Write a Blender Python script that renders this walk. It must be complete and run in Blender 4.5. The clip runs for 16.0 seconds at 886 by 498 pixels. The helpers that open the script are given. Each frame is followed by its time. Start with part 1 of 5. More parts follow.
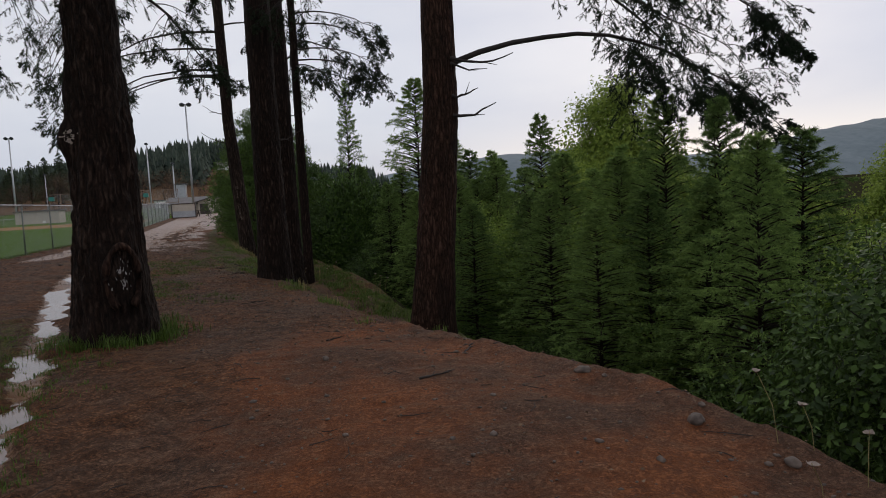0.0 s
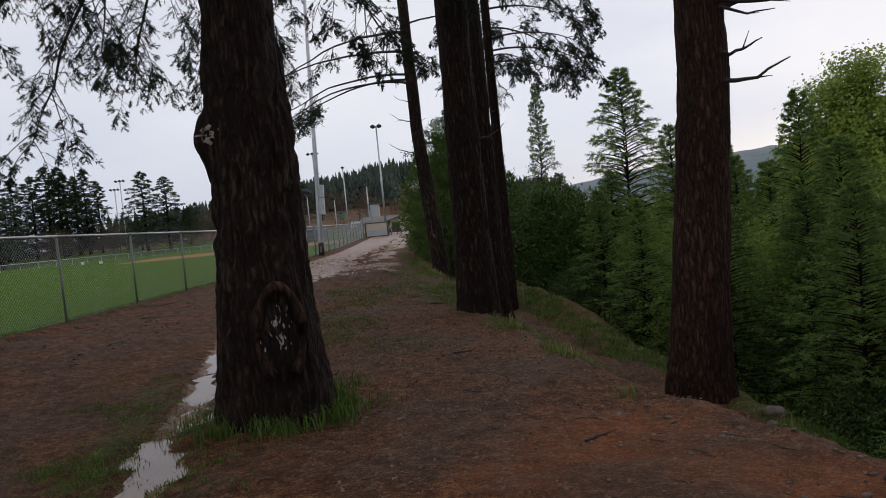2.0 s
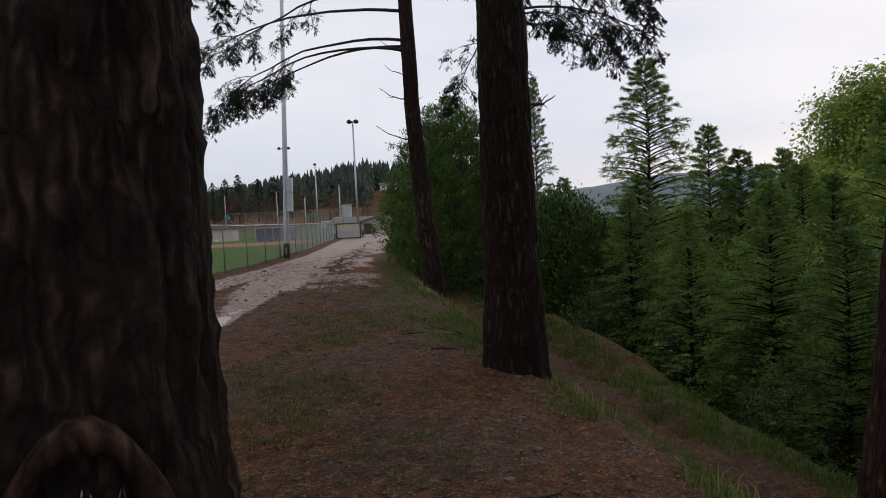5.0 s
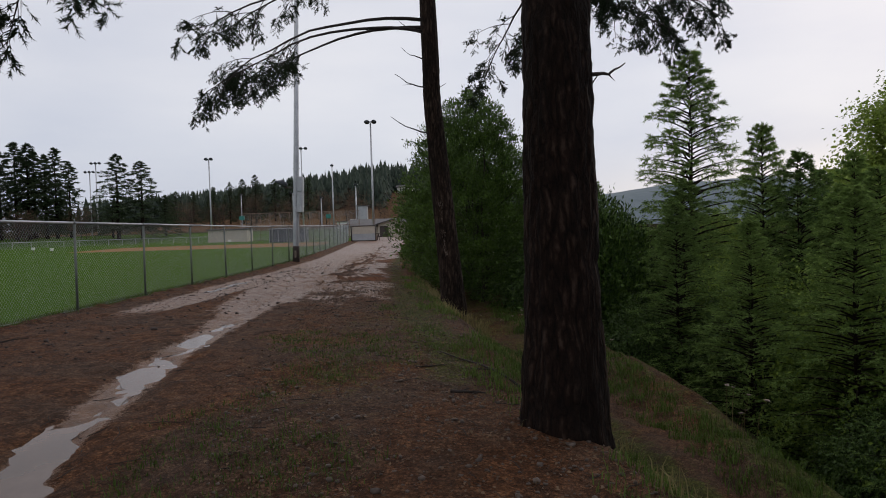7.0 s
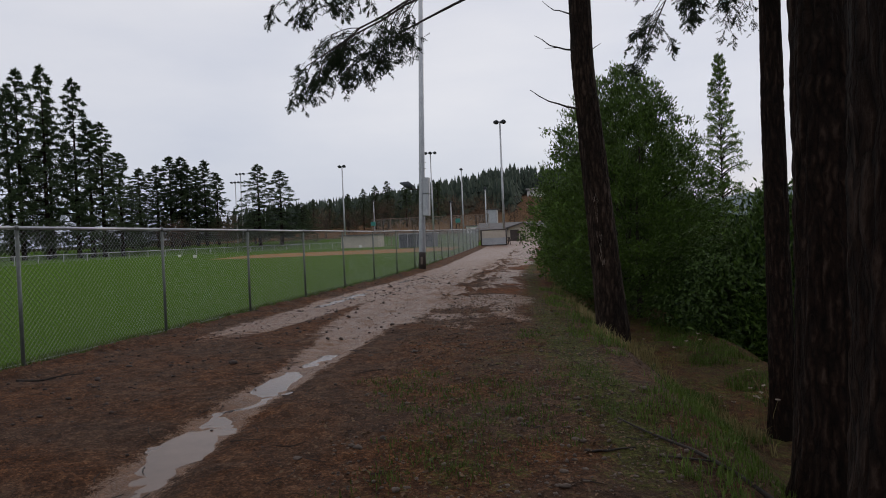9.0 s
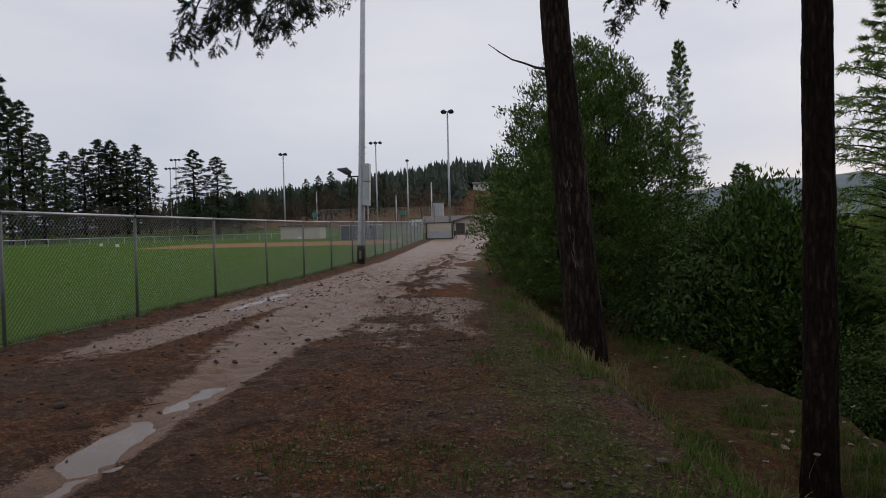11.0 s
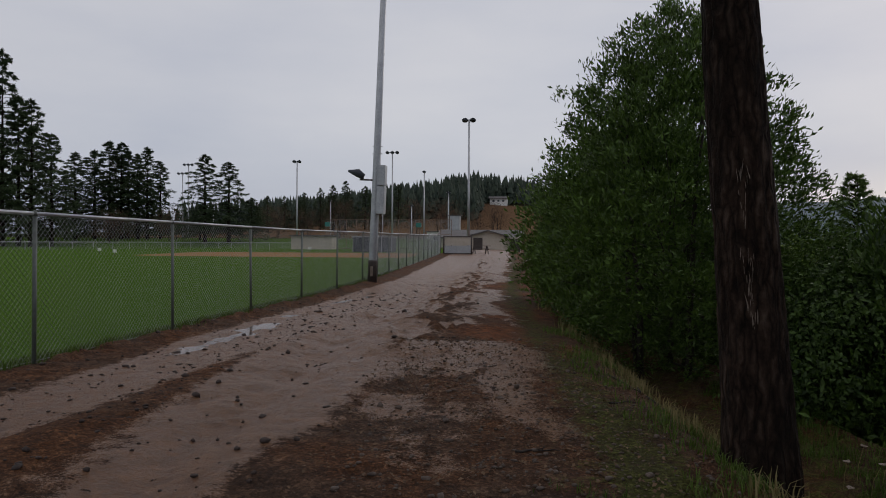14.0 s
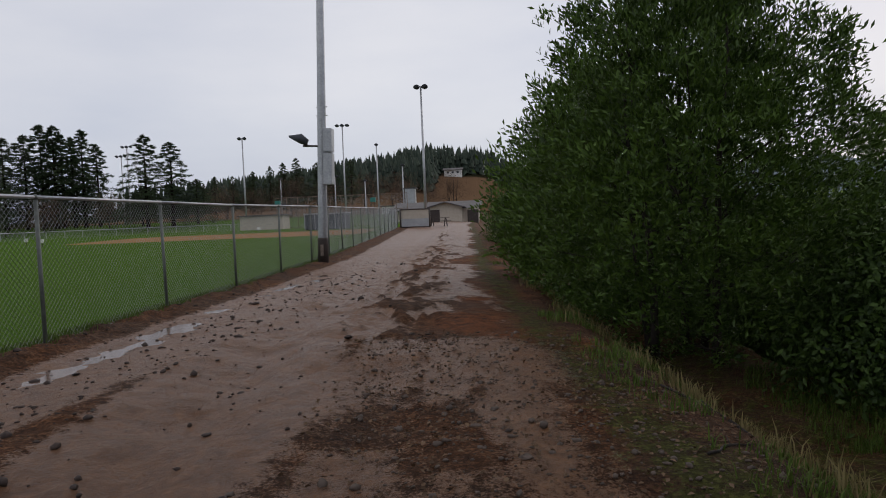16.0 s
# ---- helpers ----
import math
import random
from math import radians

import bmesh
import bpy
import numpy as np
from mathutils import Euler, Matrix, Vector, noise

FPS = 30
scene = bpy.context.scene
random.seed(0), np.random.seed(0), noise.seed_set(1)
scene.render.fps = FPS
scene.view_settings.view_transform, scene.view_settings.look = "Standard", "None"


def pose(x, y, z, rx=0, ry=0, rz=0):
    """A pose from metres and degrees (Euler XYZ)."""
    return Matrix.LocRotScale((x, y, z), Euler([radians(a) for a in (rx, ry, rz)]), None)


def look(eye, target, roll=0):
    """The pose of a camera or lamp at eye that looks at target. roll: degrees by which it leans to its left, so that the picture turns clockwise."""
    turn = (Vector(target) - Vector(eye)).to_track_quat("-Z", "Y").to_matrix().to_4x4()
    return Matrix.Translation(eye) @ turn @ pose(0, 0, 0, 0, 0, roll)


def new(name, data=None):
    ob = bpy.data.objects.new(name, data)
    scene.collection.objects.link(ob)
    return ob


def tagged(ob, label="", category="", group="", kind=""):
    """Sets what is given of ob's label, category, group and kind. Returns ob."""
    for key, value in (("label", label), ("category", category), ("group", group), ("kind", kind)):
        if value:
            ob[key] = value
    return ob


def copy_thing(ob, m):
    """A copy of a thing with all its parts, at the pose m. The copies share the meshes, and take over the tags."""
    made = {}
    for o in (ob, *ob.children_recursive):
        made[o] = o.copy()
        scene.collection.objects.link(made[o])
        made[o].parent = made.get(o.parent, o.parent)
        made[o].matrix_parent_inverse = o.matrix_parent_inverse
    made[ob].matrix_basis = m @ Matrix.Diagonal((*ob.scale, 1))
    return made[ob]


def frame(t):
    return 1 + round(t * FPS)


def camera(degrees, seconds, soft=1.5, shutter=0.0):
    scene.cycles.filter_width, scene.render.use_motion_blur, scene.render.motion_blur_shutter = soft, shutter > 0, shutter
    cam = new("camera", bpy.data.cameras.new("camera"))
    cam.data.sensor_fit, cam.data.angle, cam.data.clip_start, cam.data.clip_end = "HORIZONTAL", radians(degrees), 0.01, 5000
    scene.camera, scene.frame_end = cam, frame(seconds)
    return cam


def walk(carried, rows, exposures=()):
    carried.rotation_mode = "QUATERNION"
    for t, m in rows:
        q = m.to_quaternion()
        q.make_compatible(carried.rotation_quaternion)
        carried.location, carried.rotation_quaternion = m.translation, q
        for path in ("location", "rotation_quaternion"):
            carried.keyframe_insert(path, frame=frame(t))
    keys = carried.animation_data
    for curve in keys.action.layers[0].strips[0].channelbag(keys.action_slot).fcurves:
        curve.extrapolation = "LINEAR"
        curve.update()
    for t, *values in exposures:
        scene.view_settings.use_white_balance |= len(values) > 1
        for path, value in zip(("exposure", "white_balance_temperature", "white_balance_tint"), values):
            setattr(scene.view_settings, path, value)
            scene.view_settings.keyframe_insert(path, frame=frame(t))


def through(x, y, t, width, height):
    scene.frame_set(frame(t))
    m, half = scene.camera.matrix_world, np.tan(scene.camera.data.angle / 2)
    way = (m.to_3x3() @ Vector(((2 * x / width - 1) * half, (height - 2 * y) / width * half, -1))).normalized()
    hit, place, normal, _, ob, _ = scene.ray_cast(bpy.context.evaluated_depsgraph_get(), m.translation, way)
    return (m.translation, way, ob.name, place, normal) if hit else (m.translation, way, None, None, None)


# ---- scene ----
cam = camera(66.0, 16.0, soft=1.0)
PATH = [
    (0, (2.348, -5.291, 1.311), (2.824, -3.355, 1.155), -3.1),
    (0.5, (2.317, -4.307, 1.345), (2.707, -2.349, 1.217), -3.7),
    (1, (2.25, -3.322, 1.411), (2.458, -1.335, 1.32), -3.6),
    (1.5, (2.145, -2.525, 1.382), (2.213, -0.528, 1.295), -4.4),
    (2, (2.098, -1.783, 1.316), (2.045, 0.215, 1.237), -5.6),
    (2.5, (1.791, -1.094, 1.387), (1.541, 0.89, 1.337), -5.5),
    (3, (1.768, -0.475, 1.402), (1.585, 1.516, 1.358), -5.4),
    (3.5, (1.629, 0.366, 1.41), (1.581, 2.364, 1.354), -4.3),
    (4, (1.413, 1.082, 1.41), (1.499, 3.078, 1.328), -3.4),
    (6.5, (1.345, 4.108, 1.378), (1.295, 6.107, 1.321), -1.7),
    (7, (1.306, 4.5, 1.441), (1.297, 6.499, 1.381), -1.7),
    (7.5, (1.162, 5.294, 1.451), (1.07, 7.291, 1.392), -1.0),
    (8, (1.054, 6.043, 1.452), (0.917, 8.037, 1.392), -1.8),
    (8.5, (1.013, 6.721, 1.405), (0.841, 8.713, 1.353), -2.7),
    (9, (0.894, 7.466, 1.439), (0.509, 9.428, 1.404), -2.4),
    (11.5, (0.491, 10.49, 1.422), (0.306, 12.481, 1.358), -1.2),
    (12, (0.354, 11.135, 1.439), (0.188, 13.128, 1.407), -1.1),
    (12.5, (0.226, 11.805, 1.418), (0.022, 13.794, 1.407), -1.1),
    (13, (0.05, 12.429, 1.424), (-0.194, 14.414, 1.443), -1.1),
    (13.5, (-0.101, 13.051, 1.442), (-0.36, 15.035, 1.451), -0.6),
    (14, (-0.264, 13.766, 1.452), (-0.53, 15.748, 1.432), 0.3),
    (14.5, (-0.383, 14.447, 1.424), (-0.536, 16.44, 1.377), -1.0),
    (15, (-0.516, 15.123, 1.394), (-0.696, 17.114, 1.315), -1.4),
    (15.5, (-0.672, 15.769, 1.357), (-0.883, 17.755, 1.26), -2.0),
    (16, (-0.718, 16.352, 1.349), (-0.858, 18.344, 1.25), -2.3),
]
walk(cam, [(t, look(eye, target, roll)) for t, eye, target, roll in PATH],
     [(0.0, 0.12, 6710, 12.5), (2.5, 0.25, 6710, 12.5), (4.0, 0.25, 6710, 12.5), (7.0, 0.12, 6710, 12.5), (9.0, 0.1, 6710, 12.5), (11.5, -0.02, 6710, 12.5), (12.5, -0.1, 6710, 12.5), (14.0, -0.25, 6710, 12.5), (15.0, -0.22, 6710, 12.5), (16.0, 0.06, 6710, 12.5)])

# ---- world, light ----
SUN_AZ, SUN_EL = radians(35), radians(24)
world = bpy.data.worlds.new("overcast_sky")
scene.world = world
world.use_nodes = True
wn, wl = world.node_tree.nodes, world.node_tree.links
wn.clear()
w_out, w_bg = wn.new("ShaderNodeOutputWorld"), wn.new("ShaderNodeBackground")
sky = wn.new("ShaderNodeTexSky")
sky.sky_type, sky.sun_disc, sky.sun_elevation, sky.sun_rotation = "NISHITA", False, SUN_EL, SUN_AZ
w_co = wn.new("ShaderNodeTexCoord")
w_map = wn.new("ShaderNodeMapping")
w_map.inputs["Scale"].default_value = (1.0, 1.0, 3.2)
w_noise = wn.new("ShaderNodeTexNoise")
w_noise.inputs["Scale"].default_value, w_noise.inputs["Detail"].default_value = 1.7, 6
w_ramp = wn.new("ShaderNodeValToRGB")
w_ramp.color_ramp.elements[0].position, w_ramp.color_ramp.elements[0].color = 0.0, (0.455, 0.525, 0.71, 1)
w_ramp.color_ramp.elements[1].position, w_ramp.color_ramp.elements[1].color = 1.0, (0.85, 0.875, 0.935, 1)
w_ramp.color_ramp.elements.new(0.45).color = (0.65, 0.70, 0.815, 1)
w_sep = wn.new("ShaderNodeSeparateXYZ")
w_glow = wn.new("ShaderNodeValToRGB")
w_glow.color_ramp.elements[0].position, w_glow.color_ramp.elements[0].color = 0.0, (1, 1, 1, 1)
w_glow.color_ramp.elements[1].position, w_glow.color_ramp.elements[1].color = 0.13, (0, 0, 0, 1)
w_clear = wn.new("ShaderNodeMix")
w_clear.data_type, w_clear.inputs[7].default_value = "RGBA", (1.0, 0.985, 0.97, 1)


def sky_math(op, a, b):
    k = wn.new("ShaderNodeMath")
    k.operation, k.use_clamp = op, True
    for socket, v in ((k.inputs[0], a), (k.inputs[1], b)):
        if isinstance(v, bpy.types.NodeSocket):
            wl.new(v, socket)
        else:
            socket.default_value = v
    return k.outputs[0]


w_dim = wn.new("ShaderNodeMix")
w_dim.data_type, w_dim.blend_type, w_dim.inputs[0].default_value = "RGBA", "MULTIPLY", 1.0
w_dim.inputs[7].default_value = (0.09, 0.09, 0.09, 1)
w_mix = wn.new("ShaderNodeMix")
w_mix.data_type, w_mix.inputs[0].default_value = "RGBA", 0.85
wl.new(w_co.outputs["Generated"], w_map.inputs["Vector"])
wl.new(w_map.outputs["Vector"], w_noise.inputs["Vector"])
wl.new(w_co.outputs["Generated"], w_sep.inputs["Vector"])
# low cloud is bluer, high cloud paler, broken by the noise; a clear bright strip lies low beyond the valley
w_high = sky_math("MULTIPLY", w_sep.outputs["Z"], 1.5)
w_rag = sky_math("MULTIPLY", sky_math("SUBTRACT", w_noise.outputs["Fac"], 0.33), 1.5)
w_bank = sky_math("MULTIPLY", sky_math("MULTIPLY", w_sep.outputs["X"], 2.5), 0.26)
wl.new(sky_math("SUBTRACT", sky_math("ADD", w_high, w_rag), w_bank), w_ramp.inputs["Fac"])
wl.new(sky_math("ADD", w_sep.outputs["Z"], sky_math("MULTIPLY", sky_math("SUBTRACT", w_noise.outputs["Fac"], 0.45), 0.25)), w_glow.inputs["Fac"])
w_side = sky_math("MULTIPLY", sky_math("SUBTRACT", w_sep.outputs["X"], 0.15), 3.0)
wl.new(sky_math("MULTIPLY", w_glow.outputs["Color"], w_side), w_clear.inputs[0])
wl.new(w_ramp.outputs["Color"], w_clear.inputs[6])
wl.new(sky.outputs["Color"], w_dim.inputs[6])
wl.new(w_dim.outputs[2], w_mix.inputs[6])
wl.new(w_clear.outputs[2], w_mix.inputs[7])
wl.new(w_mix.outputs[2], w_bg.inputs["Color"])
wl.new(w_bg.outputs["Background"], w_out.inputs["Surface"])
w_bg.inputs["Strength"].default_value = 0.9

sun = new("sun", bpy.data.lights.new("sun", "SUN"))
sun.data.energy, sun.data.angle, sun.data.color = 0.5, radians(30), (1.0, 0.96, 0.9)
sun.matrix_world = look((0, 0, 60), (-60 * math.sin(SUN_AZ), -60 * math.cos(SUN_AZ), 60 - 60 * math.tan(SUN_EL)))


# ---- materials ----
def material(name, rough=0.8, metal=0.0):
    m = bpy.data.materials.new(name)
    m.use_nodes = True
    b = m.node_tree.nodes["Principled BSDF"]
    b.inputs["Roughness"].default_value, b.inputs["Metallic"].default_value = rough, metal
    return m, m.node_tree.nodes, m.node_tree.links, b


def noise_node(n, l, scale, detail=5, stretch=(1, 1, 1), rough=0.6):
    co, mp, tx = n.new("ShaderNodeTexCoord"), n.new("ShaderNodeMapping"), n.new("ShaderNodeTexNoise")
    mp.inputs["Scale"].default_value = stretch
    tx.inputs["Scale"].default_value, tx.inputs["Detail"].default_value, tx.inputs["Roughness"].default_value = scale, detail, rough
    l.new(co.outputs["Object"], mp.inputs["Vector"])
    l.new(mp.outputs["Vector"], tx.inputs["Vector"])
    return tx.outputs["Fac"]


def ramp(n, l, fac, stops):
    r = n.new("ShaderNodeValToRGB")
    r.color_ramp.elements[0].position, r.color_ramp.elements[0].color = stops[0][0], (*stops[0][1], 1)
    r.color_ramp.elements[1].position, r.color_ramp.elements[1].color = stops[-1][0], (*stops[-1][1], 1)
    for p, c in stops[1:-1]:
        r.color_ramp.elements.new(p).color = (*c, 1)
    l.new(fac, r.inputs["Fac"])
    return r.outputs["Color"]


def mix(n, l, fac, a, b, blend="MIX"):
    k = n.new("ShaderNodeMix")
    k.data_type, k.blend_type = "RGBA", blend
    for socket, v in ((k.inputs[0], fac), (k.inputs[6], a), (k.inputs[7], b)):
        if isinstance(v, bpy.types.NodeSocket):
            l.new(v, socket)
        elif isinstance(v, tuple):
            socket.default_value = (*v, 1)
        else:
            socket.default_value = v
    return k.outputs[2]


def calc(n, l, op, a, b=0.0):
    k = n.new("ShaderNodeMath")
    k.operation, k.use_clamp = op, False
    for socket, v in ((k.inputs[0], a), (k.inputs[1], b)):
        if isinstance(v, bpy.types.NodeSocket):
            l.new(v, socket)
        else:
            socket.default_value = v
    return k.outputs[0]


def bump(n, l, bsdf, height, strength=0.5, distance=0.02):
    k = n.new("ShaderNodeBump")
    k.inputs["Strength"].default_value, k.inputs["Distance"].default_value = strength, distance
    l.new(height, k.inputs["Height"])
    l.new(k.outputs["Normal"], bsdf.inputs["Normal"])


def attribute(n, name):
    k = n.new("ShaderNodeAttribute")
    k.attribute_name = name
    return k.outputs["Fac"]


def simple(name, dark, light, scale=8, rough=0.7, metal=0.0, stretch=(1, 1, 1), relief=0.2, distance=0.01):
    m, n, l, b = material(name, rough, metal)
    a = noise_node(n, l, scale, 6, stretch)
    c = noise_node(n, l, scale * 0.13, 3, stretch)
    s = calc(n, l, "ADD", calc(n, l, "MULTIPLY", a, 0.6), calc(n, l, "MULTIPLY", c, 0.4))
    l.new(ramp(n, l, s, [(0.35, dark), (0.65, light)]), b.inputs["Base Color"])
    bump(n, l, b, a, relief, distance)
    return m


def foliage(name, dark, light, rough=0.5, through=0.25, gloss=0.12):
    m, n, l, b = material(name, rough)
    b.inputs["Specular IOR Level"].default_value = gloss
    g = n.new("ShaderNodeNewGeometry")
    big = noise_node(n, l, 0.9, 3)
    s = calc(n, l, "ADD", calc(n, l, "MULTIPLY", g.outputs["Random Per Island"], 0.55), calc(n, l, "MULTIPLY", big, 0.45))
    each = n.new("ShaderNodeObjectInfo")
    s = calc(n, l, "ADD", s, calc(n, l, "MULTIPLY", calc(n, l, "SUBTRACT", each.outputs["Random"], 0.5), 0.34))
    col = ramp(n, l, s, [(0.1, dark), (0.85, light)])
    l.new(col, b.inputs["Base Color"])
    t, k = n.new("ShaderNodeBsdfTranslucent"), n.new("ShaderNodeMixShader")
    l.new(col, t.inputs["Color"])
    k.inputs["Fac"].default_value = through
    out = n["Material Output"]
    l.new(b.outputs["BSDF"], k.inputs[1])
    l.new(t.outputs["BSDF"], k.inputs[2])
    l.new(k.outputs["Shader"], out.inputs["Surface"])
    return m


def ground_material():
    m, n, l, b = material("wet_red_earth", 0.8)
    fine, mid, big = noise_node(n, l, 55, 10, rough=0.72), noise_node(n, l, 5.5, 8, rough=0.7), noise_node(n, l, 0.7, 4)
    s = calc(n, l, "ADD", calc(n, l, "MULTIPLY", fine, 0.5), calc(n, l, "MULTIPLY", mid, 0.5))
    # earth ramps go dark where the relief is low: crevice shade in the colour
    soil = ramp(n, l, s, [(0.36, (0.009, 0.0045, 0.0028)), (0.45, (0.060, 0.0245, 0.0105)), (0.56, (0.128, 0.054, 0.023)), (0.68, (0.225, 0.115, 0.060))])
    clay = ramp(n, l, s, [(0.32, (0.04, 0.014, 0.006)), (0.5, (0.155, 0.052, 0.019)), (0.68, (0.26, 0.10, 0.04))])
    mud = ramp(n, l, mid, [(0.3, (0.108, 0.046, 0.019)), (0.7, (0.205, 0.096, 0.042))])
    lawn = ramp(n, l, s, [(0.32, (0.044, 0.090, 0.012)), (0.68, (0.090, 0.155, 0.026))])
    moss = ramp(n, l, s, [(0.32, (0.028, 0.029, 0.007)), (0.66, (0.074, 0.073, 0.017))])
    # woodland ground, its colour lowered to hold the shade under the trees
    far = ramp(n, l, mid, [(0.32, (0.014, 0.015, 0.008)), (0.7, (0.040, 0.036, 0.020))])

    def speckle(scale, lo, hi):
        co, v = n.new("ShaderNodeTexCoord"), n.new("ShaderNodeTexVoronoi")
        v.inputs["Scale"].default_value = scale
        l.new(co.outputs["Object"], v.inputs["Vector"])
        sp = n.new("ShaderNodeSeparateColor")
        l.new(v.outputs["Color"], sp.inputs["Color"])
        return ramp(n, l, sp.outputs["Red"], [(0.0, (lo, lo, lo)), (0.6, (1, 1, 1)), (1.0, (hi, hi * 1.05, hi * 1.1))])
    # random pebble tones, also standing in for relief shading the bump barely gives
    grit = mix(n, l, 1.0, speckle(48, 0.30, 2.1), speckle(13, 0.62, 1.35), "MULTIPLY")
    soil, clay = mix(n, l, 0.65, soil, grit, "MULTIPLY"), mix(n, l, 0.35, clay, grit, "MULTIPLY")
    moss, mud = mix(n, l, 0.6, moss, grit, "MULTIPLY"), mix(n, l, 0.22, mud, grit, "MULTIPLY")

    def over(base, name, top, soft):
        k = calc(n, l, "ADD", attribute(n, name), calc(n, l, "MULTIPLY", calc(n, l, "SUBTRACT", s, 0.5), soft))
        r = ramp(n, l, k, [(0.42, (0, 0, 0)), (0.58, (1, 1, 1))])
        return mix(n, l, r, base, top), r
    c, _ = over(soil, "clay", clay, 1.6)
    grey = ramp(n, l, s, [(0.36, (0.018, 0.011, 0.008)), (0.54, (0.078, 0.046, 0.030)), (0.70, (0.150, 0.102, 0.072))])
    grey = mix(n, l, 0.45, grey, grit, "MULTIPLY")
    drift = calc(n, l, "ADD", calc(n, l, "MULTIPLY", big, 0.7), calc(n, l, "MULTIPLY", mid, 0.3))
    c = mix(n, l, ramp(n, l, drift, [(0.43, (0, 0, 0)), (0.56, (0.8, 0.8, 0.8))]), c, grey)
    c, k_mud = over(c, "mud", mud, 2.2)
    c, k_moss = over(c, "moss", moss, 2.6)
    c, k_lawn = over(c, "lawn", lawn, 0.5)
    c, k_in = over(c, "infield", (0.30, 0.17, 0.09), 0.2)
    c, k_far = over(c, "shaded_floor", far, 0.6)
    heath = ramp(n, l, mid, [(0.3, (0.085, 0.05, 0.03)), (0.7, (0.17, 0.105, 0.062))])
    c, _ = over(c, "heath", heath, 0.5)
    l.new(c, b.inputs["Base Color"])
    wet = mix(n, l, k_mud, (0.72, 0.72, 0.72), (0.33, 0.33, 0.33))
    wet = mix(n, l, k_lawn, wet, (0.9, 0.9, 0.9))
    wet = mix(n, l, k_far, wet, (0.95, 0.95, 0.95))
    wobble = mix(n, l, mid, (0.85, 0.85, 0.85), (1.25, 1.25, 1.25))
    l.new(mix(n, l, 1.0, wet, wobble, "MULTIPLY"), b.inputs["Roughness"])
    shine = mix(n, l, k_mud, (0.08, 0.08, 0.08), (0.32, 0.32, 0.32))
    shine = mix(n, l, k_lawn, shine, (0.0, 0.0, 0.0))
    l.new(mix(n, l, k_far, shine, (0.0, 0.0, 0.0)), b.inputs["Specular IOR Level"])
    hgt = calc(n, l, "ADD", calc(n, l, "MULTIPLY", fine, 0.6), mid)
    bump(n, l, b, hgt, 0.95, 0.05)
    return m


def bark_material(name, deep, ridge, edge):
    m, n, l, b = material(name, 0.9)
    b.inputs["Specular IOR Level"].default_value = 0.12
    co, mp = n.new("ShaderNodeTexCoord"), n.new("ShaderNodeMapping")
    mp.inputs["Scale"].default_value = (1, 1, 0.16)
    vor = n.new("ShaderNodeTexVoronoi")
    vor.feature, vor.inputs["Scale"].default_value = "DISTANCE_TO_EDGE", 17
    warp = n.new("ShaderNodeTexNoise")
    warp.inputs["Scale"].default_value, warp.inputs["Detail"].default_value = 6, 4
    l.new(co.outputs["Object"], mp.inputs["Vector"])
    l.new(co.outputs["Object"], warp.inputs["Vector"])
    v = mix(n, l, 0.09, mp.outputs["Vector"], warp.outputs["Color"], "ADD")
    l.new(v, vor.inputs["Vector"])
    grain = noise_node(n, l, 26, 7, (1, 1, 0.25))
    big = noise_node(n, l, 1.6, 4, (1, 1, 0.4))
    s = calc(n, l, "ADD", calc(n, l, "MULTIPLY", vor.outputs["Distance"], 0.75), calc(n, l, "MULTIPLY", grain, 0.55))
    col = ramp(n, l, s, [(0.22, deep), (0.45, ridge), (0.66, edge)])
    col = mix(n, l, ramp(n, l, big, [(0.45, (0, 0, 0)), (0.7, (0.75, 0.75, 0.75))]), col, (0.007, 0.005, 0.004))
    l.new(col, b.inputs["Base Color"])
    bump(n, l, b, s, 1.0, 0.05)
    return m


M_GROUND = ground_material()
M_BARK = bark_material("fir_bark", (0.004, 0.0025, 0.002), (0.020, 0.011, 0.0075), (0.056, 0.036, 0.027))
M_BARK_GREY = bark_material("grey_brown_fir_bark", (0.006, 0.004, 0.003), (0.034, 0.021, 0.015), (0.082, 0.057, 0.043))
M_BARK_RED = bark_material("red_fir_bark", (0.006, 0.003, 0.002), (0.040, 0.019, 0.012), (0.085, 0.048, 0.034))
M_DEAD = simple("dead_twig_bark", (0.010, 0.007, 0.006), (0.038, 0.028, 0.023), 30, 0.9)
M_FIR = foliage("fir_needles", (0.007, 0.014, 0.007), (0.026, 0.042, 0.018), 0.7, 0.12)
M_HEMLOCK = foliage("young_conifer_needles", (0.036, 0.075, 0.022), (0.22, 0.32, 0.085), 0.7, 0.42)
M_LAUREL = foliage("glossy_green_leaves", (0.006, 0.020, 0.005), (0.092, 0.160, 0.025), 0.45, 0.15, 0.25)
M_TALL = foliage("mature_fir_needles", (0.018, 0.034, 0.017), (0.070, 0.098, 0.045), 0.7, 0.2)
M_LIGHT = foliage("fresh_green_leaves", (0.06, 0.115, 0.018), (0.24, 0.33, 0.06), 0.5, 0.4)
M_SHRUB = foliage("dark_bank_leaves", (0.010, 0.024, 0.006), (0.078, 0.135, 0.027), 0.5, 0.25, 0.2)
M_ALDER = foliage("yellow_green_leaves", (0.09, 0.15, 0.025), (0.28, 0.36, 0.07), 0.5, 0.45)
M_BARE = foliage("budding_twigs", (0.13, 0.12, 0.05), (0.24, 0.22, 0.10), 0.7, 0.3)
M_RUST = foliage("bare_russet_twigs", (0.09, 0.055, 0.035), (0.17, 0.11, 0.075), 0.8, 0.2)
